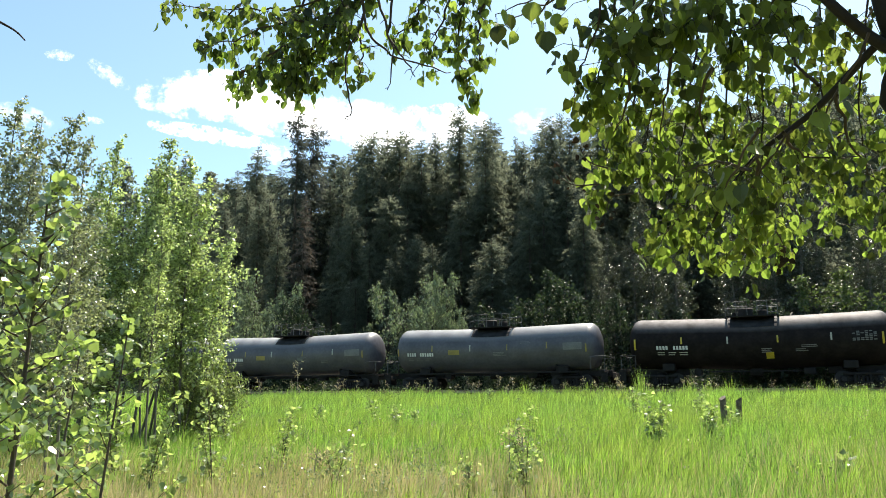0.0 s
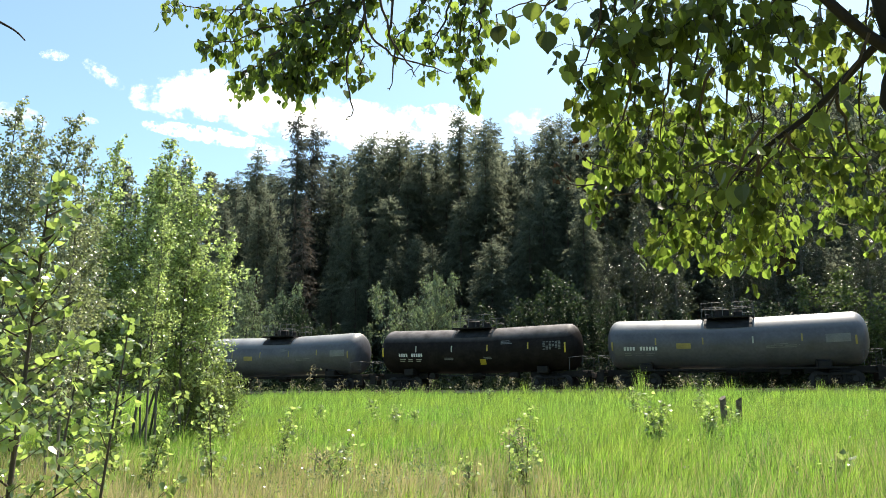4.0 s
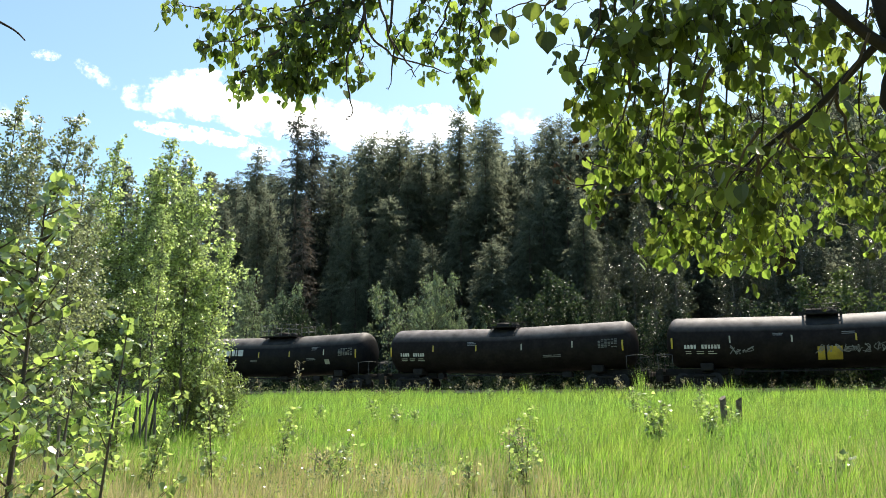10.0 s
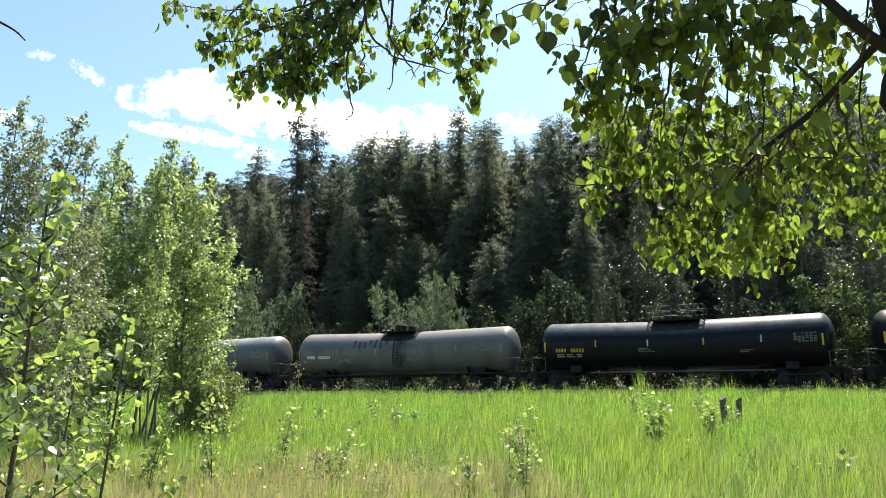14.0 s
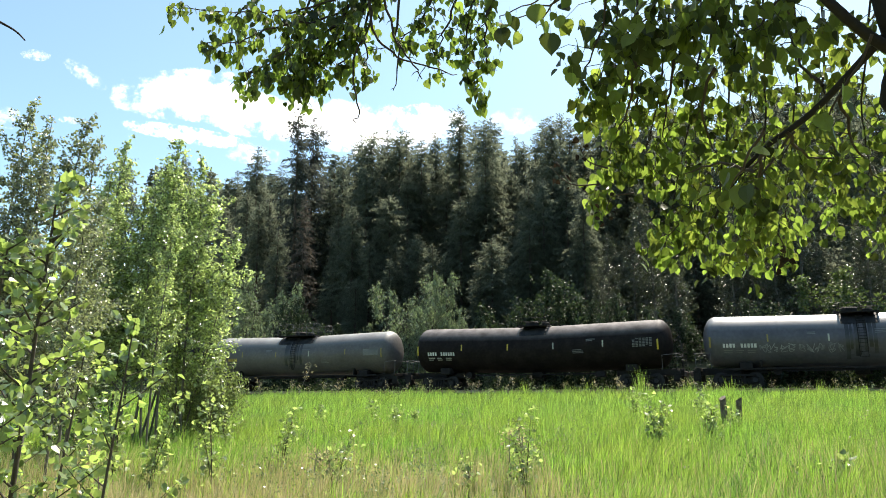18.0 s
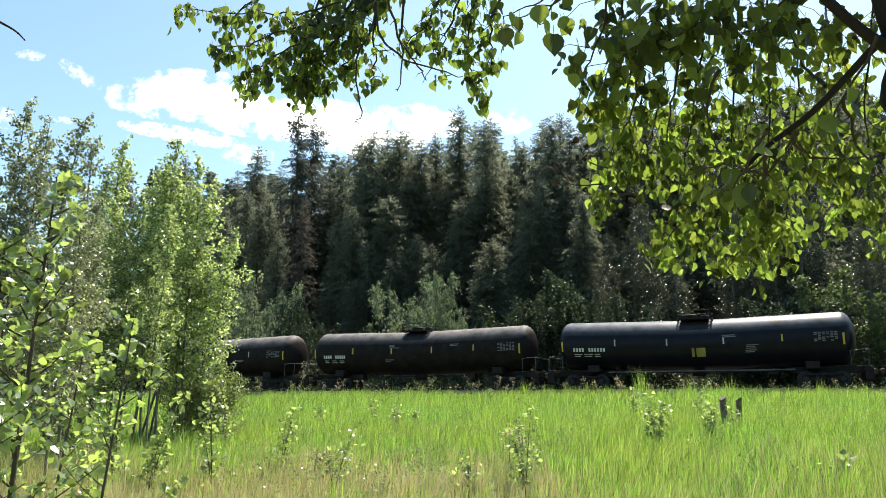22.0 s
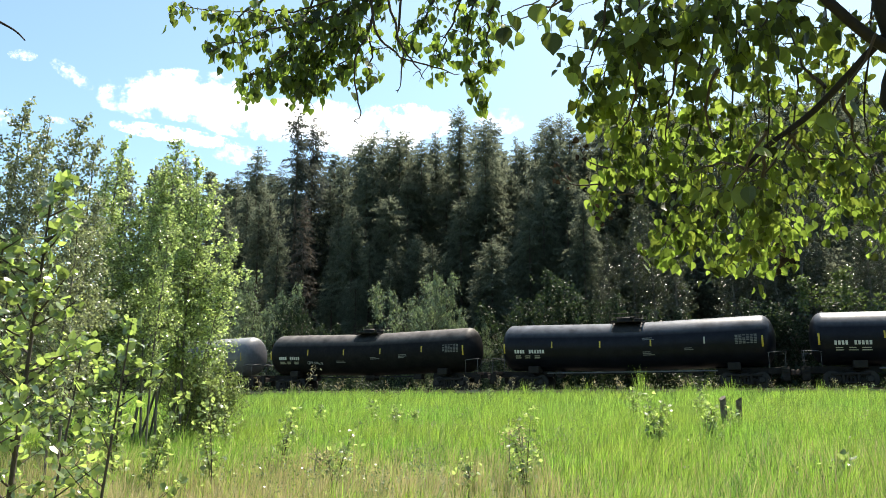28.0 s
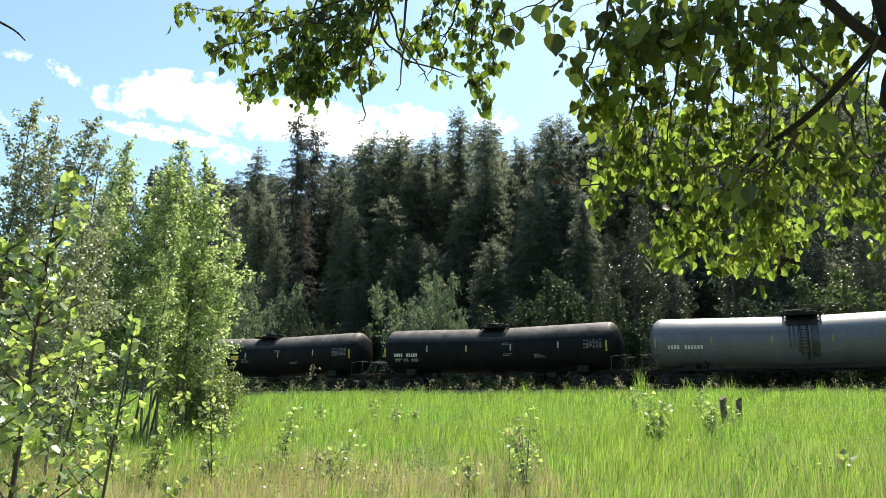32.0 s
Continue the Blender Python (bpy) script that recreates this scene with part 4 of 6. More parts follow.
def broadleaf(name, height, crown_r, seed, leaves, leaf_size, material, bark, low=0.2, limbs=14, shape="lozenge", bush=False, trunk_r=None, hang=0.5, single=False, lying=0.0):
    """Trunk, limbs and leafy crown as three meshes: limbs leave the trunk at an angle and carry the leaves in clumps."""
    rng = np.random.default_rng(seed)
    tr = trunk_r or height * 0.011
    tubes, pos = [], []
    stems = 1 if not bush else 5
    for st in range(stems):
        lean = rng.normal(0, 0.03 if not bush else 0.28, 2)
        hs = height * (1 if not bush else rng.uniform(0.6, 1.0))
        spine = bent([(0, 0, -0.3), (lean[0] * hs * 0.4 + rng.normal(0, 0.012) * hs, lean[1] * hs * 0.4, hs * 0.4), (lean[0] * hs * 0.75, lean[1] * hs * 0.75 + rng.normal(0, 0.012) * hs, hs * 0.75), (lean[0] * hs, lean[1] * hs, hs * 0.98)], 4)
        tubes.append((spine, list(np.linspace(tr if not bush else tr * 0.5, tr * 0.12, len(spine)))))
        nl = limbs if not bush else limbs // 2
        for k in range(nl):
            f = low + (1 - low) * ((k + rng.uniform(0, 1)) / nl) ** (1.0 if bush else 1.15)
            a = rng.uniform(0, 2 * math.pi)
            i = min(int(f * (len(spine) - 1)), len(spine) - 2)
            p0 = np.array(spine[i].lerp(spine[i + 1], f * (len(spine) - 1) - i))
            g = (f - low) / (1 - low)
            env = crown_r * (math.sin(math.pi * min(1, 0.18 + 0.82 * g) ** 0.8) ** 0.7 + 0.08) if bush else crown_r * (min(1, 0.45 + 2.2 * g) * (1 - g) ** 1.05 + 0.03)
            ln = max((0.12 if bush else 0.05) * crown_r, env * (rng.uniform(0.7, 1.2) if bush else rng.uniform(0.5, 1.45)))
            up = rng.uniform(0.35, 0.9) if bush else rng.uniform(0.45, 1.3)
            d = np.array((math.cos(a), math.sin(a), up))
            d /= np.linalg.norm(d)
            p1 = p0 + d * ln * 0.55
            p2 = p0 + d * ln + np.array((0, 0, 0.05 * ln))
            tubes.append(([tuple(p0), tuple(p1), tuple(p2)], [tr * 0.32 * (1 - 0.6 * f), tr * 0.2 * (1 - 0.6 * f), 0.006]))
            nk = max(8, int(leaves / (nl * stems) * ((0.5 + 0.5 * ln / crown_r) if bush else (0.1 + 1.5 * ln / crown_r))))
            sub = max(1, int(nk / 14))
            for q in range(sub):
                w = rng.uniform(0.1, 1.05)
                c = p0 + d * ln * w + np.clip(rng.normal(0, 1, 3), -1.5, 1.5) * (0.13 * ln + 0.02 * crown_r)
                if bush:
                    pos.append(c + np.clip(rng.normal(0, 1, (14, 3)), -1.6, 1.6) * (0.045 * crown_r + 0.05 * ln))
                    continue
                tw = d * 0.5 + rng.normal(0, 0.6, 3)
                tw *= (0.16 * crown_r + 0.16 * ln) * rng.uniform(0.6, 1.3) / np.linalg.norm(tw)
                pos.append(c + rng.uniform(0, 1, (14, 1)) * tw + np.clip(rng.normal(0, 1, (14, 3)), -1.6, 1.6) * (0.022 * crown_r + 0.018 * ln))
        top = np.array(spine[-1])
        zz = height * 0.24 * rng.uniform(0, 1, max(30, leaves // 40)) ** 0.6
        pos.append(np.stack([rng.normal(0, 1, len(zz)) * (0.01 + 0.09 * zz), rng.normal(0, 1, len(zz)) * (0.01 + 0.09 * zz), -zz], 1) + top)
    pos = np.concatenate(pos)
    pos = pos[pos[:, 2] > 0.02 * height]
    if single:
        limb_meshes = [tubes_mesh(name + "_limb", [tb], bark, 4) for tb in tubes[1:]]
    else:
        limb_meshes = [tubes_mesh(name + "_limb", tubes[1:], bark, 4)]
    return (tubes_mesh(name + "_trunk", tubes[:1], bark, 7), limb_meshes, leaf_cloud(name + "_crown", pos, leaf_size, rng, material, shape, hang, lying=lying))


def plant(name, meshes, x, y, z, k=1.0, turn=0.0, label="", category="tree", group="", lean=(0, 0), crown="crown"):
    ob = new(name)
    ob.matrix_basis = pose(x, y, z, lean[0], lean[1], turn)
    ob.scale = (k, k, k)
    put("trunk", meshes[0], ob)
    for me in meshes[1]:
        put("limb", me, ob)
    put(crown, meshes[2], ob)
    return tagged(ob, label, category, group)


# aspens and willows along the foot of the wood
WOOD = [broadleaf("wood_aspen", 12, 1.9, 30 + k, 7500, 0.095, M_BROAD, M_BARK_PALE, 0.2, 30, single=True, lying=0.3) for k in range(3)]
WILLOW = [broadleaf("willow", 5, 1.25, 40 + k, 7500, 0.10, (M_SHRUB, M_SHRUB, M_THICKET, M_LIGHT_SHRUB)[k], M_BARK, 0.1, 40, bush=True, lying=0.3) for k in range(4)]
for k in range(30):
    p = in_wood(54, 64, 0.15, 0.66)
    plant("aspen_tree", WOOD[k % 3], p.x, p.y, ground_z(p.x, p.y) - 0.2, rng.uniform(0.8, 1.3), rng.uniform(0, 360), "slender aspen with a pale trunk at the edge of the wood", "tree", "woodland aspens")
SHRUBS = [
    (-19.63, 68.2, 13.55, 0, 1.1), (-16.53, 65.9, 13.67, 0, 0.9), (-11.12, 63.0, 11.06, 2, 0.8), (-7.23, 62.8, 8.4, 1, 0.4), (-3.1, 60.4, 12.09, 0, 0.9),
    (-1.34, 59.4, 12.1, 0, 0.75), (0.5, 58.6, 9.57, 1, 0.45), (2.13, 57.6, 8.99, 1, 0.45), (3.85, 56.9, 8.37, 1, 0.45), (6.58, 55.9, 11.84, 2, 1.1),
    (8.17, 55.2, 10.4, 2, 0.9), (8.53, 55.0, 9.08, 1, 0.6),
]
SHRUBS_EAST = [
    (10.85, 52.8, 9.19, 2, 0.9), (13.08, 51.8, 9.66, 2, 0.7), (14.8, 51.0, 8.54, 2, 0.8), (19.5, 48.9, 8.63, 2, 0.9), (21.04, 48.2, 7.97, 2, 0.6),
    (23.83, 47.0, 8.36, 2, 0.9), (26.67, 45.9, 10.0, 3, 1.1), (28.14, 46.4, 9.36, 3, 0.9),
]
SHRUB_WORDS = ("bushy grey-green willow at the foot of the wood", "bushy grey-green willow at the foot of the wood", "bushy deep green shrub at the foot of the wood", "bushy light green shrub at the foot of the wood")
for x, y, ztop, j, wide in SHRUBS + SHRUBS_EAST:
    z = ground_z(x, y) - 0.2
    k = (ztop - z) / 5.2
    ob = plant("willow_shrub", WILLOW[j], x, y, z, k, rng.uniform(0, 360), SHRUB_WORDS[j], "shrub", "trackside shrubs")
    ob.scale = (1.5 * wide, 1.5 * wide, k)

# unseen spruces added behind and beside the camera, to darken reflections on the train
for k in range(60):
    a, d = rng.uniform(115, 425), rng.uniform(14, 34)
    if 35 < a % 360 < 140 and d < 40:
        d = rng.uniform(34, 60)
    x, y = d * math.cos(radians(a)), d * math.sin(radians(a))
    if y > -9 and abs(x) < 0.8 * y + 22 or ACROSS.dot(Vector((x, y, 0))) > 38:
        continue
    conifer(8, x, y, rng.uniform(11, 19), rng.uniform(1.0, 1.3), rng.uniform(0, 360))


# ---- young aspens at the edge of the meadow ----
def gust(t, table):
    for (a, p), (b, q) in zip(table, table[1:]):
        if a <= t <= b:
            w = (t - a) / (b - a)
            return p + (q - p) * w * w * (3 - 2 * w)
    return table[-1][1]


BREEZE = [(0, 0.0), (5.5, 0.12), (8, 0.1), (12, 0.0), (14.5, 0.12), (16.5, 0.25), (19, 0.6), (20, 0.85), (21.5, 0.75), (23, 1.1), (24.5, 0.75), (25.5, 0.85), (27.5, 0.7), (29, 0.8), (30, 0.7), (31, 1.0), (32, 0.9)]
WIND = [(0, 0.0), (5, 0.05), (6.5, 0.12), (9, 0.0), (13, 0.0), (14.5, 0.15), (16.5, 0.65), (18, 0.8), (20, 0.72), (21.5, 0.45), (23, 0.85), (24.5, 0.35), (26, 0.4), (28, 0.5), (29, 0.55), (30.2, 1.25), (31.2, 0.95), (32, 1.05)]


def sway(ob, degrees, phase=0.0, own=0.15, speed=1.7):
    """Key a plant that leans to its foot's right as the wind rises, and trembles a little."""
    base = ob.matrix_basis.copy()

    def go():
        rows = []
        for k in range(65):
            t = k * 0.5
            g = gust(max(0, min(32, t - 0.3 * math.sin(phase))), WIND)
            a = degrees * (g + own * (0.3 + g) * math.sin(speed * t + phase) + own * 0.5 * math.sin(2.7 * speed * t + 2 * phase))
            m = Matrix.Translation(base.translation) @ Matrix.Rotation(radians(a), 4, "Y") @ Matrix.Translation(-base.translation) @ base
            rows.append((t, Matrix.LocRotScale(m.translation, m.to_quaternion(), None)))
        walk(ob, rows)
    SWAYS.append(go)


ASPENS = [broadleaf("aspen", 7, 0.95, 60 + k, 7000, 0.056, M_ASPEN, M_BARK_PALE, 0.22, 38, trunk_r=0.034, hang=0.35, single=True, lying=0.5) for k in range(3)]
LOW = [broadleaf("aspen", 7, 1.35, 90 + k, 5200, 0.085, M_ASPEN, M_BARK_PALE, 0.12, 40, trunk_r=0.034, hang=0.35, single=True, lying=0.5) for k in range(2)]
NEARER = [broadleaf("aspen", 7, 1.25, 70 + k, 3300, 0.082, M_ASPEN, M_BARK_PALE, 0.25, 26, trunk_r=0.034, hang=0.3, single=True, lying=0.7) for k in range(2)]
GREY = [broadleaf("aspen", 7, 1.05, 80 + k, 6500, 0.054, M_ASPEN_SILHOUETTE, M_BARK_PALE, 0.2, 38, trunk_r=0.034, hang=0.6, single=True, lying=0.4) for k in range(2)]
rng = random.Random(9)


def young_aspens(meshes, words, tips, lean_least=-4, lean_most=8):
    for k, (x, y, ztop) in enumerate(tips):
        z = ground_z(x, y) - 0.1
        ob = plant("young_aspen", meshes[k % len(meshes)], x, y, z, (ztop - z) / 7.0, rng.uniform(0, 360), words, "tree", "young aspens")
        k = (ztop - z) / 7.0
        lean = radians(rng.uniform(lean_least, lean_most))
        ob.matrix_basis = Matrix.Translation((x - (ztop - z) * math.sin(lean), y, z)) @ Matrix.Rotation(lean, 4, "Y") @ Matrix.Rotation(rng.uniform(0, 6.28), 4, "Z")
        ob.scale = (max(k, 0.7), max(k, 0.7), k)
        sway(ob, 2.2 + rng.uniform(-0.4, 0.6), rng.uniform(0, 6))


young_aspens(GREY, "young aspen with greyish silhouette-dark glinting leaves at the meadow's edge", [
    (-7.36, 11.6, 6.64), (-6.21, 11.6, 6.49), (-6.25, 11.2, 6.03), (-6.16, 12.0, 6.15), (-6.2, 10.6, 5.35), (-6.74, 11.0, 5.39),
    (-5.52, 10.4, 4.68), (-6.34, 10.4, 4.09), (-6.09, 12.4, 5.07),
])
young_aspens(ASPENS, "young aspen with bright green fluttering leaves at the meadow's edge", [
    (-7.25, 16.2, 7.63), (-7.49, 16.0, 6.85), (-7.15, 16.8, 7.31), (-7.3, 15.2, 5.96), (-6.35, 16.4, 7.7), (-6.34, 16.0, 6.9),
    (-6.39, 17.2, 7.59), (-6.14, 15.0, 5.77), (-6.14, 17.6, 6.6), (-7.17, 16.2, 6.4), (-6.46, 15.6, 5.94),
])
young_aspens(LOW, "bushy young aspen leafy almost to the ground", [
    (-7.69, 15.4, 5.28), (-7.03, 15.2, 4.38), (-7.55, 14.6, 4.27), (-8.14, 14.0, 4.39),
])
young_aspens(NEARER, "young aspen with large pale glinting leaves at the meadow's edge", [
    (-5.62, 17.6, 7.2), (-6.2, 18.0, 6.6), (-5.3, 18.2, 6.1), (-5.2, 17.4, 4.9),
], 6, 13)
BUSH = broadleaf("bush", 2.2, 0.8, 77, 4600, 0.055, M_BUSH, M_BARK, 0.02, 30, "lozenge", bush=True)
BUSHES = [
    (-6.51, 18.6, 3.05, 0.9), (-5.92, 18.4, 3.06, 0.9), (-5.36, 18.2, 2.55, 0.75), (-5.93, 17.8, 2.53, 0.8), (-5.49, 17.6, 2.32, 0.6),
]
for x, y, top, wide in BUSHES:
    z = ground_z(x, y)
    ob = plant("meadow_bush", BUSH, x, y, z, (top - z) / 2.2, 47 * x, "dense rounded green bush at the meadow's edge", "shrub", "meadow bushes")
    ob.scale = (wide, wide, (top - z) / 2.2)


# ---- the cottonwood over the camera ----
cottonwood = new("cottonwood_tree")
cottonwood.location = (3.2, 1.0, 0.0)
tagged(cottonwood, "old cottonwood with drooping leafy branches hanging into view", "tree")


def limb(name, pts, radii, parent, origin, material, label=""):
    P = bent([Vector(p) - Vector(origin) for p in pts], 5)
    R = list(np.interp(np.linspace(0, 1, len(P)), np.linspace(0, 1, len(radii)), radii))
    return put(name, tubes_mesh(name, [(P, R)], material, 8), parent, label)


C0 = cottonwood.location.copy()
limb("trunk", [(3.2, 1.0, -0.3), (3.1, 1.2, 1.5), (2.75, 1.9, 2.6), (1.87, 2.69, 2.67), (1.79, 2.68, 2.95), (1.72, 2.64, 3.15), (1.71, 2.63, 3.44)], [0.22, 0.17, 0.10, 0.050, 0.036, 0.032, 0.030], cottonwood, C0, M_BARK_DARK, "thick dark trunk")
limb("limb", [(1.77, 2.68, 2.95), (1.67, 2.67, 3.01), (1.52, 2.64, 3.13), (1.39, 2.66, 3.33)], [0.026, 0.022, 0.020, 0.018], cottonwood, C0, M_BARK_DARK, "crooked dark limb")


def leaf_mesh(fold, curl, seed):
    """One heart-shaped leaf with a pointed tip, a fold along its rib and a short stalk."""
    out = [(0.0, 0.0), (0.16, -0.05), (0.36, 0.04), (0.47, 0.24), (0.42, 0.48), (0.27, 0.70), (0.12, 0.86), (0.0, 1.03)]
    V, F = [], []
    n = len(out)
    for x, y in out:
        V.append((x, y, fold * x - curl * y * y))
    for x, y in out[1:-1]:
        V.append((-x, y, fold * x - curl * y * y))
    rib = []
    for k in range(1, n - 1):
        rib.append(len(V))
        y = max(0.0, out[k][1])
        V.append((0, y + 0.02 * k, -curl * y * y))
    right = list(range(n))
    left = [0] + list(range(n, n + n - 2)) + [n - 1]
    mid = [0] + rib + [n - 1]
    for k in range(n - 1):
        F.append((mid[k], right[k], right[k + 1], mid[k + 1]))
        F.append((mid[k], mid[k + 1], left[k + 1], left[k]))
    o = len(V)
    V += [(-0.012, 0, 0), (0.012, 0, 0), (0.012, -0.45, 0.03), (-0.012, -0.45, 0.03)]
    F.append((o, o + 1, o + 2, o + 3))
    return V, F


NEAR_SHAPES = []
for k in range(4):
    v, f = leaf_mesh(0.12 + 0.12 * k, 0.05 + 0.07 * (k % 3), k)
    me = bpy.data.meshes.new("leaf")
    me.from_pydata(v, [], [tuple(dict.fromkeys(q)) for q in f])
    me.materials.append(M_OVERLEAF_OB)
    NEAR_SHAPES.append(me)
NEAR_SAP = []
for me in NEAR_SHAPES:
    c = me.copy()
    c.materials.clear()
    c.materials.append(M_SAPLING)
    NEAR_SAP.append(c)


def leaf_pose(p, rng, size, hang=0.75, lie=0.0):
    tip = Vector((rng.gauss(0, 1), rng.gauss(0, 1), rng.gauss(0, 1))).normalized() * (1 - hang) + Vector((0, 0, -hang))
    tip.normalize()
    nor = Vector((rng.gauss(0, 1), rng.gauss(0, 1), rng.gauss(0, 0.7) + 2 * lie))
    side = tip.cross(nor).normalized()
    m = Matrix((side, tip, side.cross(tip))).transposed().to_4x4()
    return Matrix.Translation(p) @ m @ Matrix.Diagonal((size, size, size, 1))


BUDGET = [300]


def leafy_branch(pts, leaves, size, seed, radius=0.008, single=0, spread=0.22, bare=0.0, hang=0.75, sway_deg=0.4, drift=0.03):
    """A drooping branch with side twigs and leaves; it swings about the point where it leaves the tree."""
    rng = random.Random(seed)
    P = bent(pts, 5)
    P = P[:1] + [p + Vector((rng.gauss(0, 0.9 * radius), rng.gauss(0, 0.9 * radius), rng.gauss(0, 0.5 * radius))) for p in P[1:]]
    root = P[0]
    ob = new("branch")
    ob.parent = cottonwood
    ob.location = root - C0
    ob["label"] = "drooping twiggy branch with heart-shaped leaves"
    tubes = [([p - root for p in P], list(np.linspace(radius, radius * 0.25, len(P))))]
    spots = []
    twigs = max(3, leaves // 5)
    for k in range(twigs):
        f = 0.12 + 0.88 * (k + rng.random()) / twigs
        i = min(int(f * (len(P) - 1)), len(P) - 2)
        p0 = P[i].lerp(P[i + 1], f * (len(P) - 1) - i)
        d = Vector((rng.gauss(0, 1), rng.gauss(0, 0.8), rng.gauss(-0.35, 0.6))).normalized()
        ln = spread * rng.uniform(0.4, 1.25) * (1.15 - 0.55 * f)
        p1 = p0 + d * ln * 0.6
        p2 = p0 + d * ln + Vector((0, 0, -0.25 * ln))
        tubes.append(([p0 - root, p1 - root, p2 - root], [radius * 0.32, radius * 0.22, 0.0012]))
        if rng.random() < bare:
            continue
        for q in range(6):
            w = rng.uniform(0.2, 1.05)
            b = p0.lerp(p1, w / 0.6) if w < 0.6 else p1.lerp(p2, (w - 0.6) / 0.4)
            spots.append(b - root + Vector((rng.gauss(0, 0.03), rng.gauss(0, 0.03), rng.gauss(-0.02, 0.03))))
    put("twig", tubes_mesh("twig", tubes, M_TWIG, 5), ob, "", kind="stuff")
    rng.shuffle(spots)
    spots = spots[:leaves]
    n1 = min(single, len(spots), BUDGET[0])
    BUDGET[0] -= n1
    for p in spots[:n1]:
        put("leaf", NEAR_SHAPES[rng.randrange(4)], ob, "", leaf_pose(p, rng, size * rng.uniform(0.7, 1.25), hang))
    if len(spots) > n1:
        V, F = [], []
        for p in spots[n1:]:
            me = NEAR_SHAPES[rng.randrange(4)]
            m = leaf_pose(p, rng, size * rng.uniform(0.5, 1.35), hang)
            o = len(V)
            V += [m @ v.co for v in me.vertices]
            F += [[i + o for i in f.vertices] for f in me.polygons]
        me = bpy.data.meshes.new("foliage")
        me.from_pydata(V, [], F)
        me.materials.append(M_OVERLEAF)
        put("foliage", me, ob, "heart-shaped green leaves", kind="stuff")
    # swing with the wind
    base = ob.matrix_basis.copy()
    phase = rng.uniform(0, 6)

    def go():
        rows = []
        for k in range(65):
            t = k * 0.5
            g = gust(t, BREEZE)
            w = g + 0.16 * (0.1 + g) * math.sin(2.3 * t + phase) + 0.10 * g * math.sin(5.1 * t + phase)
            shift = Vector((drift * w, 0.3 * drift * g * math.sin(1.7 * t + phase), -0.25 * drift * w))
            a = sway_deg * g * math.sin(1.9 * t + phase)
            rows.append((t, Matrix.Translation(shift) @ base @ Matrix.Rotation(radians(a), 4, "Y")))
        walk(ob, rows)
    SWAYS.append(go)
    return ob


# the main hanging limb and its branches
limb("limb", [(1.78, 2.66, 3.05), (1.70, 2.73, 2.96), (1.58, 2.97, 2.81), (1.43, 3.14, 2.70), (1.33, 3.27, 2.57), (1.28, 3.40, 2.43)], [0.018, 0.016, 0.014, 0.011, 0.008, 0.005], cottonwood, C0, M_BARK_DARK, "slanting dark limb")
# the branches over the near side
leafy_branch([(0.57, 2.6, 3.27), (0.47, 2.76, 3.23), (0.36, 2.92, 3.25), (0.25, 3.08, 3.26)], 7, 0.065, 100, 0.0065, 4, 0.08, hang=0.62, drift=0.034)
leafy_branch([(0.49, 2.55, 3.23), (0.41, 2.71, 3.16), (0.39, 2.87, 3.17)], 3, 0.069, 101, 0.0065, 2, 0.05, hang=0.62, drift=0.034)
leafy_branch([(0.69, 2.8, 3.39), (0.67, 2.96, 3.2), (0.63, 3.12, 3.09), (0.61, 3.28, 3.0)], 71, 0.058, 102, 0.0065, 22, 0.2, hang=0.62, drift=0.034)
leafy_branch([(0.78, 2.9, 3.46), (0.75, 3.06, 3.22), (0.73, 3.22, 3.08), (0.7, 3.38, 2.93)], 80, 0.057, 103, 0.0065, 20, 0.2, hang=0.62, drift=0.034)
leafy_branch([(0.91, 3.1, 3.59), (0.89, 3.26, 3.24), (0.84, 3.42, 2.99), (0.81, 3.58, 2.75), (0.8, 3.74, 2.63)], 186, 0.052, 504, 0.0065, 26, 0.16, hang=0.62, drift=0.034)
leafy_branch([(1.07, 3.1, 3.59), (1.03, 3.26, 3.18), (1.01, 3.42, 2.9), (0.96, 3.58, 2.75)], 186, 0.052, 105, 0.0065, 20, 0.24, hang=0.62, drift=0.034)
leafy_branch([(1.23, 3.2, 3.65), (1.22, 3.36, 3.17), (1.19, 3.52, 2.82), (1.15, 3.68, 2.54), (1.13, 3.84, 2.39)], 232, 0.05, 106, 0.0065, 26, 0.22, hang=0.62, drift=0.034)
leafy_branch([(1.32, 3.3, 3.47), (1.29, 3.46, 3.16), (1.28, 3.62, 2.95), (1.31, 3.78, 2.85)], 170, 0.048, 107, 0.0065, 0, 0.26, hang=0.62, drift=0.034)
leafy_branch([(1.6, 3.5, 3.58), (1.61, 3.66, 3.25), (1.7, 3.82, 2.99), (1.68, 3.98, 2.88)], 170, 0.046, 108, 0.0065, 0, 0.26, hang=0.62, drift=0.034)
leafy_branch([(0.9, 3.2, 3.41), (0.95, 3.36, 3.11), (0.91, 3.52, 2.94), (0.96, 3.68, 2.84)], 124, 0.048, 109, 0.0065, 0, 0.24, hang=0.62, drift=0.034)
leafy_branch([(1.4, 3.2, 3.65), (1.4, 3.36, 3.2), (1.39, 3.52, 2.76), (1.37, 3.68, 2.48), (1.43, 3.84, 2.35)], 248, 0.05, 110, 0.0065, 30, 0.24, hang=0.62, drift=0.034)
leafy_branch([(1.62, 3.4, 3.78), (1.65, 3.56, 3.2), (1.67, 3.72, 2.8), (1.65, 3.88, 2.53), (1.66, 4.04, 2.36)], 232, 0.048, 111, 0.0065, 20, 0.24, hang=0.62, drift=0.034)
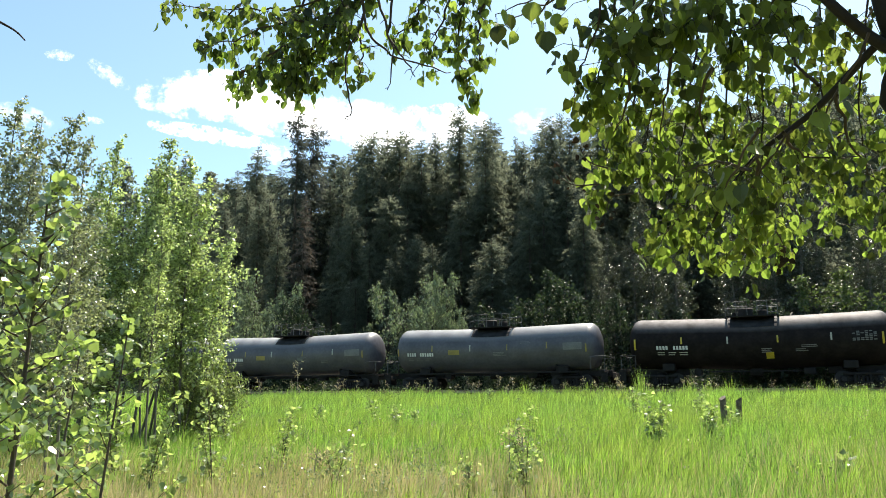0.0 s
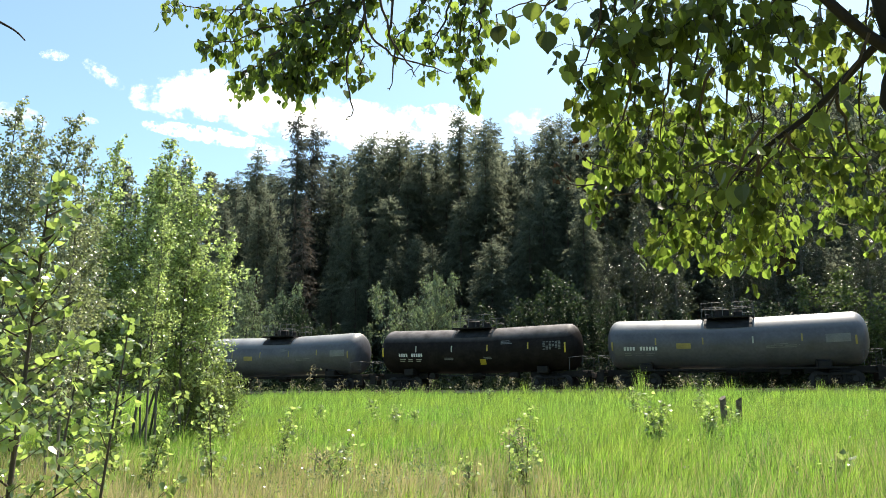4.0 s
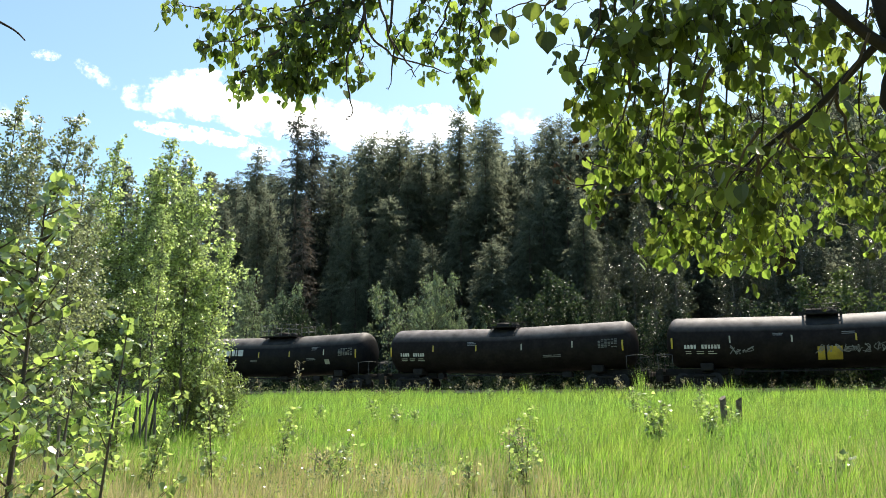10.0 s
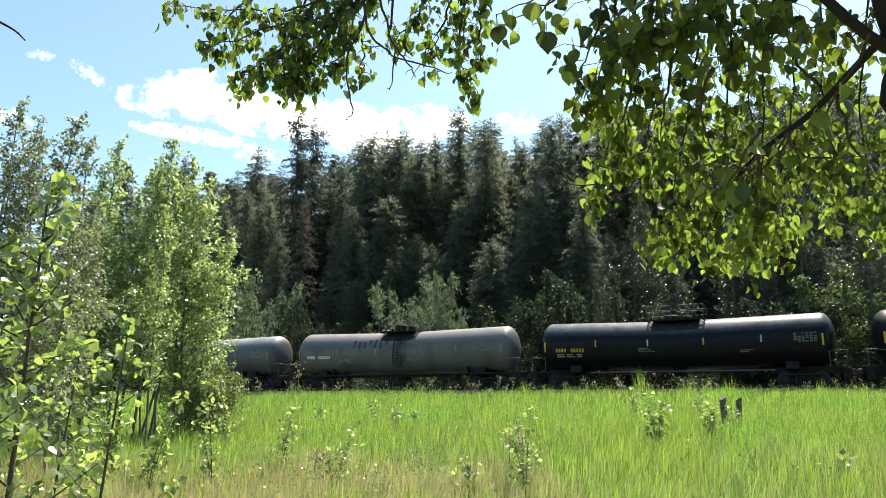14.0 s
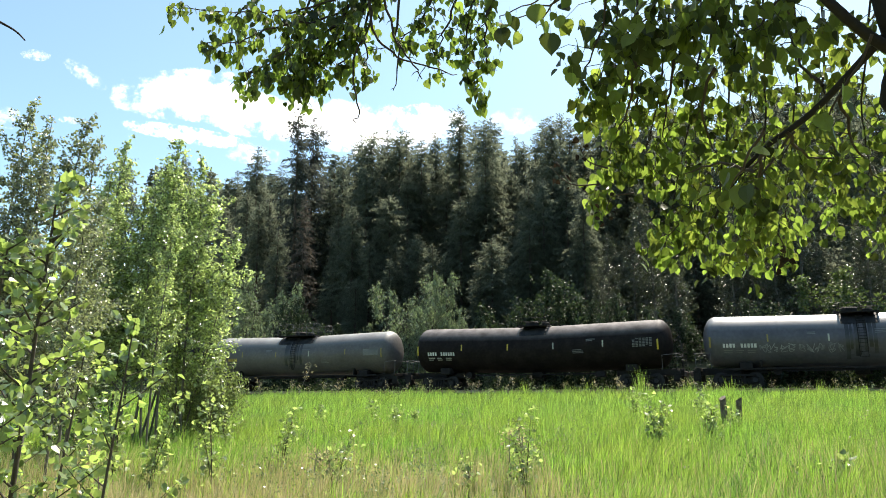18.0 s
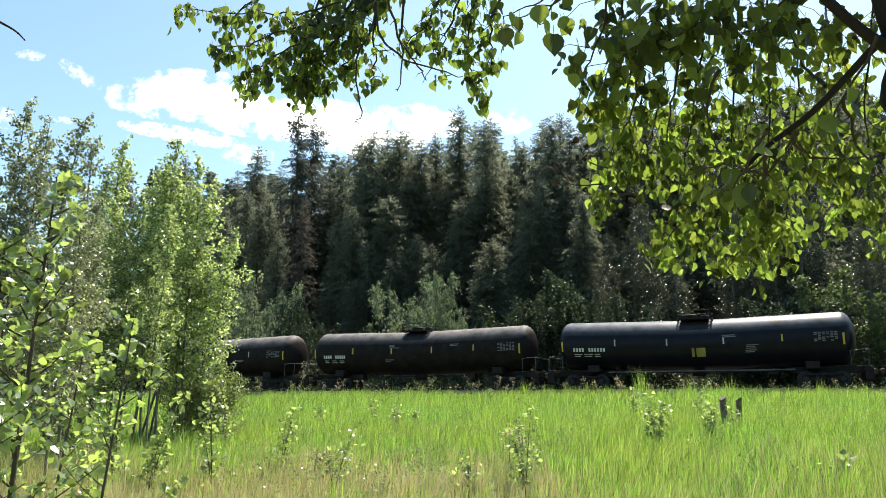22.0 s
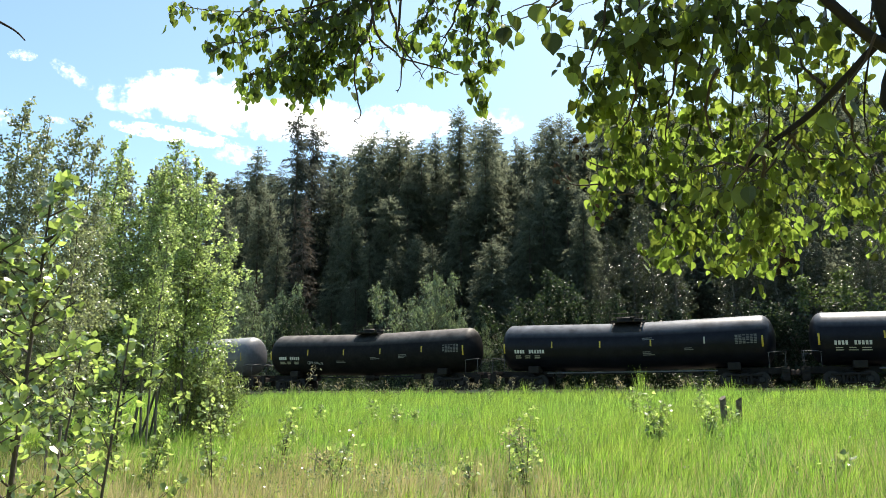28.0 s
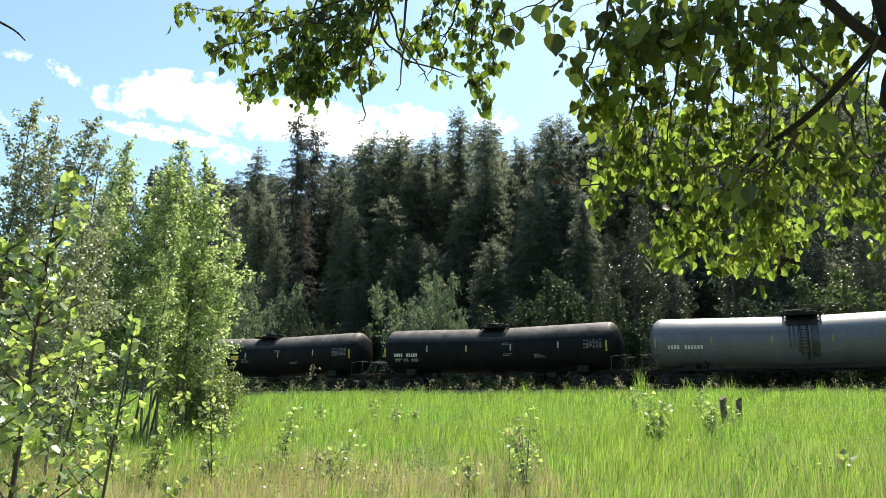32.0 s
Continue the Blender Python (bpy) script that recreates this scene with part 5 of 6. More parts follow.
leafy_branch([(1.78, 3.4, 3.78), (1.82, 3.56, 3.3), (1.83, 3.72, 2.89), (1.84, 3.88, 2.59), (1.92, 4.04, 2.44)], 201, 0.048, 112, 0.0065, 20, 0.24, hang=0.62, drift=0.034)
leafy_branch([(1.98, 3.5, 3.84), (2.01, 3.66, 3.25), (2.13, 3.82, 2.86), (2.15, 3.98, 2.65)], 170, 0.048, 113, 0.0065, 16, 0.24, hang=0.62, drift=0.034)
leafy_branch([(2.18, 3.4, 3.72), (2.14, 3.56, 3.11), (2.22, 3.72, 2.8), (2.25, 3.88, 2.53)], 186, 0.048, 114, 0.0065, 20, 0.24, hang=0.62, drift=0.034)
leafy_branch([(2.4, 3.4, 3.4), (2.33, 3.56, 3.05), (2.33, 3.72, 2.7), (2.35, 3.88, 2.45)], 155, 0.048, 115, 0.0065, 16, 0.22, hang=0.62, drift=0.034)
leafy_branch([(1.39, 2.9, 3.46), (1.53, 3.06, 3.36), (1.71, 3.22, 3.35), (1.93, 3.38, 3.42)], 77, 0.057, 116, 0.0065, 0, 0.22, hang=0.62, drift=0.034)
leafy_branch([(2.12, 3.1, 3.53), (2.08, 3.26, 3.45), (2.04, 3.42, 3.38), (2.08, 3.58, 3.31)], 85, 0.053, 117, 0.0065, 0, 0.24, hang=0.62, drift=0.034)
leafy_branch([(1.41, 3.1, 2.68), (1.35, 3.26, 2.63), (1.24, 3.42, 2.57), (1.08, 3.58, 2.37)], 108, 0.05, 118, 0.0065, 14, 0.18, hang=0.62, drift=0.034)
leafy_branch([(1.6, 3.0, 2.82), (1.75, 3.16, 2.72), (1.89, 3.32, 2.56)], 77, 0.052, 119, 0.0065, 12, 0.18, hang=0.62, drift=0.034)
leafy_branch([(1.5, 3.0, 2.74), (1.37, 3.16, 2.54), (1.44, 3.32, 2.42), (1.41, 3.48, 2.38)], 93, 0.052, 120, 0.0065, 8, 0.18, hang=0.62, drift=0.034)
leafy_branch([(0.91, 2.7, 3.33), (0.85, 2.86, 3.19), (0.76, 3.02, 3.19)], 71, 0.064, 121, 0.0065, 10, 0.16, hang=0.62, drift=0.034)
leafy_branch([(1.51, 2.8, 3.39), (1.37, 2.96, 3.22), (1.23, 3.12, 3.16)], 124, 0.062, 122, 0.0065, 8, 0.24, hang=0.62, drift=0.034)
leafy_branch([(1.16, 2.7, 3.33), (1.07, 2.86, 3.22), (0.92, 3.02, 3.2)], 124, 0.064, 123, 0.0065, 8, 0.24, hang=0.62, drift=0.034)
leafy_branch([(1.57, 2.5, 2.93), (1.48, 2.66, 2.7), (1.53, 2.82, 2.71)], 7, 0.062, 124, 0.0065, 4, 0.03, hang=0.62, drift=0.034)
leafy_branch([(1.04, 2.3, 2.48), (1.02, 2.46, 2.39), (1.02, 2.62, 2.33)], 10, 0.064, 125, 0.0065, 6, 0.06, hang=0.62, drift=0.034)
leafy_branch([(1.35, 3.0, 2.64), (1.39, 3.16, 2.52), (1.48, 3.32, 2.43), (1.49, 3.48, 2.39)], 10, 0.05, 126, 0.009, 0, 0.14, bare=0.5, hang=0.62, drift=0.034)
leafy_branch([(1.46, 3.0, 2.73), (1.64, 3.16, 2.68), (1.96, 3.32, 2.73)], 12, 0.05, 127, 0.009, 0, 0.16, bare=0.5, hang=0.62, drift=0.034)
leafy_branch([(1.58, 2.9, 2.9), (1.57, 3.06, 3.1), (1.63, 3.22, 3.34)], 10, 0.05, 128, 0.009, 0, 0.14, bare=0.5, hang=0.62, drift=0.034)
leafy_branch([(1.31, 3.0, 2.56), (1.22, 3.16, 2.65), (1.12, 3.32, 2.65)], 10, 0.05, 129, 0.009, 0, 0.14, bare=0.5, hang=0.62, drift=0.034)
leafy_branch([(1.04, 3.0, 3.19), (1.02, 3.16, 2.99), (1.02, 3.32, 2.81)], 10, 0.05, 130, 0.009, 0, 0.14, bare=0.5, hang=0.62, drift=0.034)
leafy_branch([(0.84, 3.0, 3.11), (0.84, 3.16, 2.94), (0.81, 3.32, 2.84)], 8, 0.05, 131, 0.009, 0, 0.12, bare=0.5, hang=0.62, drift=0.034)
leafy_branch([(1.71, 3.0, 2.9), (1.83, 3.16, 2.75), (2.05, 3.32, 2.58)], 10, 0.05, 132, 0.009, 0, 0.16, bare=0.5, hang=0.62, drift=0.034)
leafy_branch([(1.18, 3.0, 3.03), (1.17, 3.16, 2.88), (1.28, 3.32, 2.75)], 8, 0.05, 133, 0.009, 0, 0.12, bare=0.5, hang=0.62, drift=0.034)
# single large leaves hanging clear of the rest
SPRIG = [
    (0.41, 2.7, 3.04, 0.098, 8),
    (0.22, 2.75, 3.09, 0.08, -20),
    (0.28, 2.75, 3.14, 0.066, 30),
    (0.34, 2.6, 3.11, 0.085, -12),
    (0.25, 2.7, 3.13, 0.06, 55),
    (0.53, 2.8, 3.01, 0.06, -30),
    (0.38, 2.65, 3.07, 0.06, 65),
    (0.52, 2.85, 2.94, 0.062, 20),
]
sprig = leafy_branch([(0.62, 2.6, 3.27), (0.47, 2.68, 3.22), (0.34, 2.74, 3.19), (0.2, 2.78, 3.15)], 2, 0.06, 190, 0.006, 0, 0.06, bare=0.5, hang=0.62, drift=0.034)
for n, (x, y, z, size, yaw) in enumerate(SPRIG):
    put("leaf", NEAR_SHAPES[n % 4], sprig, "", Matrix.Translation(Vector((x, y, z)) - sprig.location - C0) @ Matrix.Rotation(radians(yaw), 4, "Z") @ Matrix.Rotation(radians(-90 + 6 * (n % 3)), 4, "X") @ Matrix.Diagonal((size, size, size, 1)))
# the branches over the meadow
leafy_branch([(-0.38, 4.7, 4.66), (-0.74, 4.75, 4.42), (-1.14, 4.8, 4.34), (-1.56, 4.85, 4.36), (-2.03, 4.9, 4.44)], 168, 0.058, 134, 0.011, 0, 0.22, bare=0.1, drift=0.090)
leafy_branch([(-0.34, 4.7, 4.66), (-0.77, 4.75, 4.29), (-1.22, 4.8, 4.21), (-1.49, 4.85, 4.12), (-1.77, 4.9, 4.14)], 133, 0.058, 135, 0.011, 0, 0.2, bare=0.1, drift=0.090)
leafy_branch([(-0.5, 4.7, 4.66), (-0.81, 4.75, 4.2), (-1.13, 4.8, 4.04), (-1.37, 4.85, 3.89), (-1.47, 4.9, 3.91)], 168, 0.058, 136, 0.011, 0, 0.2, bare=0.1, drift=0.090)
leafy_branch([(-0.38, 4.7, 4.66), (-0.69, 4.75, 4.25), (-0.93, 4.8, 4.01), (-1.03, 4.85, 3.87), (-1.06, 4.9, 3.74)], 196, 0.058, 137, 0.011, 0, 0.2, bare=0.05, drift=0.090)
leafy_branch([(-0.58, 4.7, 4.66), (-0.79, 4.75, 4.12), (-0.97, 4.8, 3.93), (-1.17, 4.85, 3.82)], 154, 0.058, 138, 0.011, 0, 0.18, bare=0.05, drift=0.090)
leafy_branch([(-0.91, 4.8, 4.68), (-1.03, 4.85, 4.35), (-1.14, 4.9, 4.15), (-1.16, 4.95, 3.96)], 168, 0.058, 139, 0.011, 0, 0.2, bare=0.05, drift=0.090)
leafy_branch([(-0.5, 4.7, 4.61), (-0.65, 4.75, 4.16), (-0.77, 4.8, 3.93), (-0.89, 4.85, 3.76)], 98, 0.058, 140, 0.011, 0, 0.16, bare=0.1, drift=0.090)
leafy_branch([(-0.34, 4.7, 4.61), (-0.57, 4.75, 4.2), (-0.57, 4.8, 3.93), (-0.6, 4.85, 3.79)], 36, 0.058, 141, 0.011, 0, 0.12, bare=0.3, drift=0.090)
leafy_branch([(-1.24, 4.8, 4.68), (-1.4, 4.85, 4.44), (-1.57, 4.9, 4.33), (-1.59, 4.95, 4.07)], 84, 0.058, 142, 0.011, 0, 0.18, bare=0.1, drift=0.090)
leafy_branch([(-0.56, 4.6, 4.55), (-0.51, 4.65, 4.11), (-0.35, 4.7, 3.94), (-0.08, 4.75, 3.86), (0.06, 4.8, 3.84)], 14, 0.058, 143, 0.011, 0, 0.22, bare=0.75, drift=0.090)
leafy_branch([(-0.62, 4.6, 4.55), (-0.56, 4.65, 4.23), (-0.67, 4.7, 3.84), (-0.63, 4.75, 3.57), (-0.67, 4.8, 3.5)], 4, 0.058, 144, 0.011, 0, 0.1, bare=0.8, drift=0.090)
leafy_branch([(-0.48, 4.6, 4.38), (-0.35, 4.65, 3.96), (-0.38, 4.7, 3.67)], 2, 0.058, 145, 0.011, 0, 0.06, bare=0.8, drift=0.090)
leafy_branch([(-0.33, 4.6, 4.46), (-0.36, 4.65, 4.06), (-0.25, 4.7, 3.88), (-0.2, 4.75, 3.78)], 2, 0.058, 146, 0.011, 0, 0.1, bare=0.8, drift=0.090)
leafy_branch([(-0.02, 4.7, 4.61), (-0.13, 4.75, 4.38), (-0.24, 4.8, 4.21), (-0.38, 4.85, 4.11)], 105, 0.058, 147, 0.011, 0, 0.2, bare=0.2, drift=0.090)
leafy_branch([(0.14, 4.7, 4.61), (0.02, 4.75, 4.29), (-0.04, 4.8, 4.1), (-0.17, 4.85, 4.02)], 84, 0.058, 148, 0.011, 0, 0.2, bare=0.2, drift=0.090)
leafy_branch([(0.26, 4.6, 4.55), (0.12, 4.65, 4.19), (0.11, 4.7, 3.92), (0.21, 4.75, 3.65)], 154, 0.058, 149, 0.011, 0, 0.15, bare=0.05, drift=0.090)
leafy_branch([(0.37, 4.5, 4.48), (0.25, 4.55, 4.18), (0.24, 4.6, 3.96), (0.25, 4.65, 3.82)], 84, 0.058, 150, 0.011, 0, 0.15, bare=0.1, drift=0.090)

# unseen crown branches, added over and ahead of the camera to shade these
SHADE_BRANCHES = [
    ([(3.0, 3.05, 3.75), (2.45, 3.45, 4.40), (1.75, 3.65, 4.60), (0.95, 3.75, 4.50)], 950, 0.5),
    ([(3.1, 3.3, 4.1), (2.6, 3.8, 4.9), (1.8, 4.0, 5.15), (0.8, 4.05, 5.0)], 850, 0.6),
    ([(3.2, 3.4, 3.9), (3.1, 3.8, 4.5), (2.9, 4.1, 4.9)], 420, 0.6),
    ([(2.5, 2.2, 3.4), (2.0, 2.5, 3.8), (1.4, 2.7, 3.95)], 300, 0.3),
    ([(1.10, 4.75, 5.29), (0.6, 5.11, 5.42), (0.0, 5.21, 5.46), (-0.6, 5.25, 5.28)], 200, 0.4),
    ([(2.6, 2.9, 3.7), (2.0, 3.2, 4.0), (1.45, 3.3, 4.05), (0.9, 3.35, 3.95)], 700, 0.4),
    ([(2.2, 2.6, 3.8), (1.5, 2.95, 4.25), (0.9, 3.1, 4.35), (0.3, 3.15, 4.2)], 800, 0.4),
]
for k, (pts, n, sp) in enumerate(SHADE_BRANCHES):
    leafy_branch(pts, n, 0.085, 280 + k, 0.016, 0, sp, drift=0.05)


# withered leaves left on the tree
def withered(pts, n, seed, name="withered_spray"):
    rg = np.random.default_rng(seed)
    P = bent(pts, 4)
    ob = new("branch")
    ob.parent = cottonwood
    ob.location = P[0] - C0
    ob["label"] = "thin twig with withered brown leaves"
    put("twig", tubes_mesh("twig", [([p - P[0] for p in P], list(np.linspace(0.004, 0.0015, len(P))))], M_TWIG, 5), ob)
    pos = np.array([P[rg.integers(len(P) // 2, len(P))] - P[0] for _ in range(n)]) + rg.normal(0, 0.022, (n, 3))
    put("withered_foliage", leaf_cloud("withered_foliage", pos, 0.026, rg, M_DEAD, "heart", 0.7), ob, kind="stuff")


withered([(1.63, 3.51, 2.41), (1.67, 3.53, 2.33), (1.66, 3.54, 2.25)], 22, 1)
withered([(0.70, 3.17, 2.55), (0.57, 3.17, 2.55), (0.48, 3.16, 2.63)], 9, 2)
withered([(0.74, 3.16, 2.62), (0.65, 3.15, 2.65), (0.61, 3.14, 2.72)], 8, 3)
withered([(0.88, 3.28, 2.54), (0.78, 3.28, 2.52), (0.75, 3.30, 2.45)], 10, 4)


# ---- meadow grass ----
def blades(n, v0, v1, rng, h0, h1, width, dry_share, name, material, patchy=None):
    """Bent tapered grass blades scattered over a strip of the meadow that lies v0 to v1 metres out."""
    y = rng.uniform(v0, v1, int(n * 1.3))
    x = rng.uniform(-0.72, 0.68, len(y)) * y
    v = 0.4157 * x + 0.9095 * y
    keep = v < 43.2
    x, y, v = x[keep][:n], y[keep][:n], v[keep][:n]
    if patchy is not None:
        k = np.array([patchy(a, b) for a, b in zip(x, y)]) > rng.uniform(0, 1, len(x))
        x, y, v = x[k], y[k], v[k]
    n = len(x)
    # blades gather in tufts and splay away from each tuft's heart
    cell = 0.32
    ix, iy = np.floor(x / cell), np.floor(y / cell)
    jx, jy = np.sin(ix * 12.9 + iy * 78.2) * 43758.5, np.sin(ix * 39.3 + iy * 11.1) * 24634.6
    cx, cy = (ix + 0.15 + 0.7 * (jx - np.floor(jx))) * cell, (iy + 0.15 + 0.7 * (jy - np.floor(jy))) * cell
    pull = rng.uniform(0.0, 0.8, n)
    x, y = x + (cx - x) * pull, y + (cy - y) * pull
    tall = 0.75 + 0.5 * ((jx * 7.3) - np.floor(jx * 7.3))
    z = 0.0425 * np.clip(v, 0, 41)
    clump = np.sin(x * 1.7 + 1.3 * np.sin(y * 0.9)) * np.sin(y * 1.3 + x * 0.6)
    swell = np.sin(x * 0.45 + 2.0 * np.sin(y * 0.21)) * np.sin(y * 0.37 + 1.1)
    h = rng.uniform(h0, h1, n) * (1 + 0.2 * clump + 0.2 * swell) * tall
    a = np.arctan2(y - cy, x - cx) + rng.normal(0, 0.7, n)
    lean = np.abs(rng.normal(0.26, 0.23, n)) * h
    dx, dy = np.cos(a), np.sin(a)
    dx = dx * 0.8 + 0.25
    w = width * rng.uniform(0.5, 1.4, n) * np.maximum(1, y / 20)
    b = rng.uniform(0, 2 * math.pi, n)
    sx, sy = np.cos(b) * w / 2, np.sin(b) * w / 2 * 0.6
    base = np.stack([x, y, z - 0.05], 1)
    mid = base + np.stack([dx * lean * 0.3, dy * lean * 0.3, h * 0.6], 1)
    tip = base + np.stack([dx * lean, dy * lean, h], 1)
    side = np.stack([sx, sy, 0 * sx], 1)
    V = np.stack([base - side, base + side, mid + side * 0.8, mid - side * 0.8, tip], 1).reshape(-1, 3)
    i = np.arange(n)[:, None] * 5
    F = np.concatenate([i + np.array([[0, 1, 2]]), i + np.array([[0, 2, 3]]), i + np.array([[3, 2, 4]])], 0)
    return put(name, mesh_np(name, V, F, material))


NR = np.random.default_rng(12)


def green(x, y):
    return 1.0 - 0.8 * dryness(x, y)


def dryness(x, y):
    """Where last year's straw shows: near the camera and towards the aspens."""
    s = 0.5 + 0.5 * math.sin(x * 0.9 + 2) * math.sin(y * 0.7)
    return min(1.0, max(0.05, min(1, (15.0 - y) / 4.5)) * (0.35 + 0.7 * s) * (1.7 if x < -1.5 else 1.1 if x < 1.5 else 0.45) + 0.04)


for nm, n, v0, v1, h0, h1, w in (("meadow_grass", 95000, 7, 15, 0.20, 0.52, 0.008), ("meadow_grass", 135000, 15, 28, 0.22, 0.54, 0.0080), ("meadow_grass", 105000, 28, 56, 0.25, 0.60, 0.010)):
    tagged(blades(n, v0, v1, NR, h0, h1, w, 0, nm, M_GRASS, green if v0 < 20 else None), "tall bright green meadow grass", "grass", kind="stuff")
tagged(blades(110000, 7, 26, NR, 0.24, 0.52, 0.008, 1, "dry_grass", M_DRY, dryness), "straw-coloured dry grass among the green", "grass", kind="stuff")


# low broad-leaved herbs among the grass
HR = np.random.default_rng(5)


def herbs(name, n, per, size, height, material, label):
    y = HR.uniform(9, 44, n)
    x = HR.uniform(-0.5, 0.66, n) * y
    keep = (0.4157 * x + 0.9095 * y < 42) & (x > -0.42 * y + 1.5)
    x, y = x[keep], y[keep]
    cx, cy = np.repeat(x, per), np.repeat(y, per)
    spread = np.repeat(HR.uniform(0.08, 0.30, len(x)), per)
    z = 0.0425 * np.clip(0.4157 * cx + 0.9095 * cy, 0, 41)
    pos = np.stack([cx + HR.normal(0, 1, len(cx)) * spread, cy + HR.normal(0, 1, len(cx)) * spread, z + HR.uniform(0.25, 1.0, len(cx)) * height * np.repeat(HR.uniform(0.5, 1.1, len(x)), per)], 1)
    tagged(put(name, leaf_cloud(name, pos, size, HR, material, "lozenge", 0.0, 0.4, 0.5)), label, "herbs", kind="stuff")


herbs("meadow_herbs", 260, 60, 0.030, 0.50, M_BUSH, "low dark green herbs scattered through the meadow grass")
herbs("pale_herbs", 170, 60, 0.028, 0.52, M_SHRUB, "pale grey-green herbs scattered through the meadow grass")


# dark leaves added on the bank behind the track, in place of forest shade
UU, UV = HR.uniform(-60, 40, 34000), HR.uniform(50.2, 60, 34000)
UH = HR.uniform(0, 1, 34000) * (1.3 + 0.5 * np.sin(UU * 1.3) + 0.4 * np.sin(UU * 0.37 + 1))
UPOS = np.stack([UU * ALONG.x + UV * ACROSS.x, UU * ALONG.y + UV * ACROSS.y, 1.75 + 0.22 * np.clip(UV - 52, 0, 20) + UH], 1)
tagged(put("bank_shade_leaves", leaf_cloud("bank_shade_leaves", UPOS, 0.20, HR, M_THICKET, "lozenge", 0.2, 0.4, 0.3)), "added dark leaves in place of the shade behind the track", "undergrowth", kind="stuff")


# a strip of grey-green herbs along the meadow's far side
EU = HR.uniform(-45, 32, 9000)
EV = HR.uniform(36.5, 43, 9000)
EPOS = np.stack([EU * ALONG.x + EV * ACROSS.x, EU * ALONG.y + EV * ACROSS.y, 0.0425 * np.clip(EV, 0, 41) + HR.uniform(0.2, 0.75, 9000)], 1)
EPOS = EPOS[np.sin(EU * 0.8 + 1.5 * np.sin(EV * 0.9)) + HR.normal(0, 0.5, 9000) > 0.1]
tagged(put("verge_herbs", leaf_cloud("verge_herbs", EPOS, 0.055, HR, M_SHRUB, "lozenge", 0.0, 0.4, 0.5)), "pale grey-green herbs along the far side of the meadow", "herbs", kind="stuff")


# weathered fence posts
def post(x, y, h, r, lean, seed):
    rng = random.Random(seed)
    b = bmesh.new()
    n, rings = 10, 6
    rr = [r * rng.uniform(0.85, 1.15) for _ in range(n)]
    V, F = [], []
    for k in range(rings):
        for i in range(n):
            w = 2 * math.pi * i / n
            q = rr[i] * (1 + 0.06 * rng.gauss(0, 1))
            zz = h * k / (rings - 1) if k else -0.3
            if k == rings - 1:
                zz += 0.05 * math.sin(w + seed) - 0.02 * rng.random()
            V.append((q * math.cos(w), q * math.sin(w), zz))
    for k in range(rings - 1):
        for i in range(n):
            F.append((k * n + i, k * n + (i + 1) % n, (k + 1) * n + (i + 1) % n, (k + 1) * n + i))
    V.append((0, 0, h - 0.03))
    for i in range(n):
        F.append(((rings - 1) * n + i, (rings - 1) * n + (i + 1) % n, len(V) - 1, len(V) - 1))
    b.free()
    me = bpy.data.meshes.new("fence_post")
    me.from_pydata(V, [], [tuple(dict.fromkeys(f)) for f in F])
    me.materials.append(M_POST)
    return tagged(put("fence_post", me, m=pose(x, y, ground_z(x, y), 0, lean, 0)), "short weathered grey fence post standing in the meadow", "post", "old fence posts")


post(*(7.01, 18.79), 0.84, 0.085, -2, 1)
post(*(7.43, 19.04), 0.80, 0.070, 4, 2)


# small plants of the meadow
def sapling(x, y, height, seed, leaves=60, size=0.05, stems=3, label="leafy poplar sucker standing in the grass"):
    rng = random.Random(seed)
    ob = new("poplar_sapling")
    ob.location = (x, y, ground_z(x, y))
    tubes, spots = [], []
    for s in range(stems):
        a, ln = rng.uniform(0, 6.3), height * (1 if s == 0 else rng.uniform(0.55, 0.95))
        l = rng.uniform(0.02, 0.28)
        P = bent([(0, 0, 0), (math.cos(a) * l * ln * 0.4, math.sin(a) * l * ln * 0.4, ln * 0.5), (math.cos(a) * l * ln, math.sin(a) * l * ln, ln)], 4)
        tubes.append((P, list(np.linspace(0.008, 0.002, len(P)))))
        for k in range(max(4, leaves // stems)):
            f = rng.uniform(0.22, 1.0)
            i = min(int(f * (len(P) - 1)), len(P) - 2)
            p = P[i].lerp(P[i + 1], f * (len(P) - 1) - i)
            q = p + Vector((rng.gauss(0, 1), rng.gauss(0, 1), rng.gauss(0.2, 0.6))) * 0.10 * (1.2 - f * 0.6)
            tubes.append(([p, q], [0.002, 0.001]))
            spots.append(q)
    put("stem", tubes_mesh("stem", tubes, M_TWIG, 4), ob, kind="stuff")
    V, F = [], []
    for p in spots:
        me = NEAR_SAP[rng.randrange(4)]
        m = leaf_pose(p, rng, size * rng.uniform(0.6, 1.3), 0.15, rng.choice((0.1, 0.9)))
        o = len(V)
        V += [m @ v.co for v in me.vertices]
        F += [[i + o for i in f.vertices] for f in me.polygons]
    me = bpy.data.meshes.new("leaves")
    me.from_pydata(V, [], F)
    me.materials.append(M_ASPEN_NEAR)
    put("leaves", me, ob, "bright green leaves", kind="stuff")
    tagged(ob, label, "sapling", "poplar suckers")
    sway(ob, 1.0, rng.uniform(0, 6), 0.3, 2.4)
    return ob


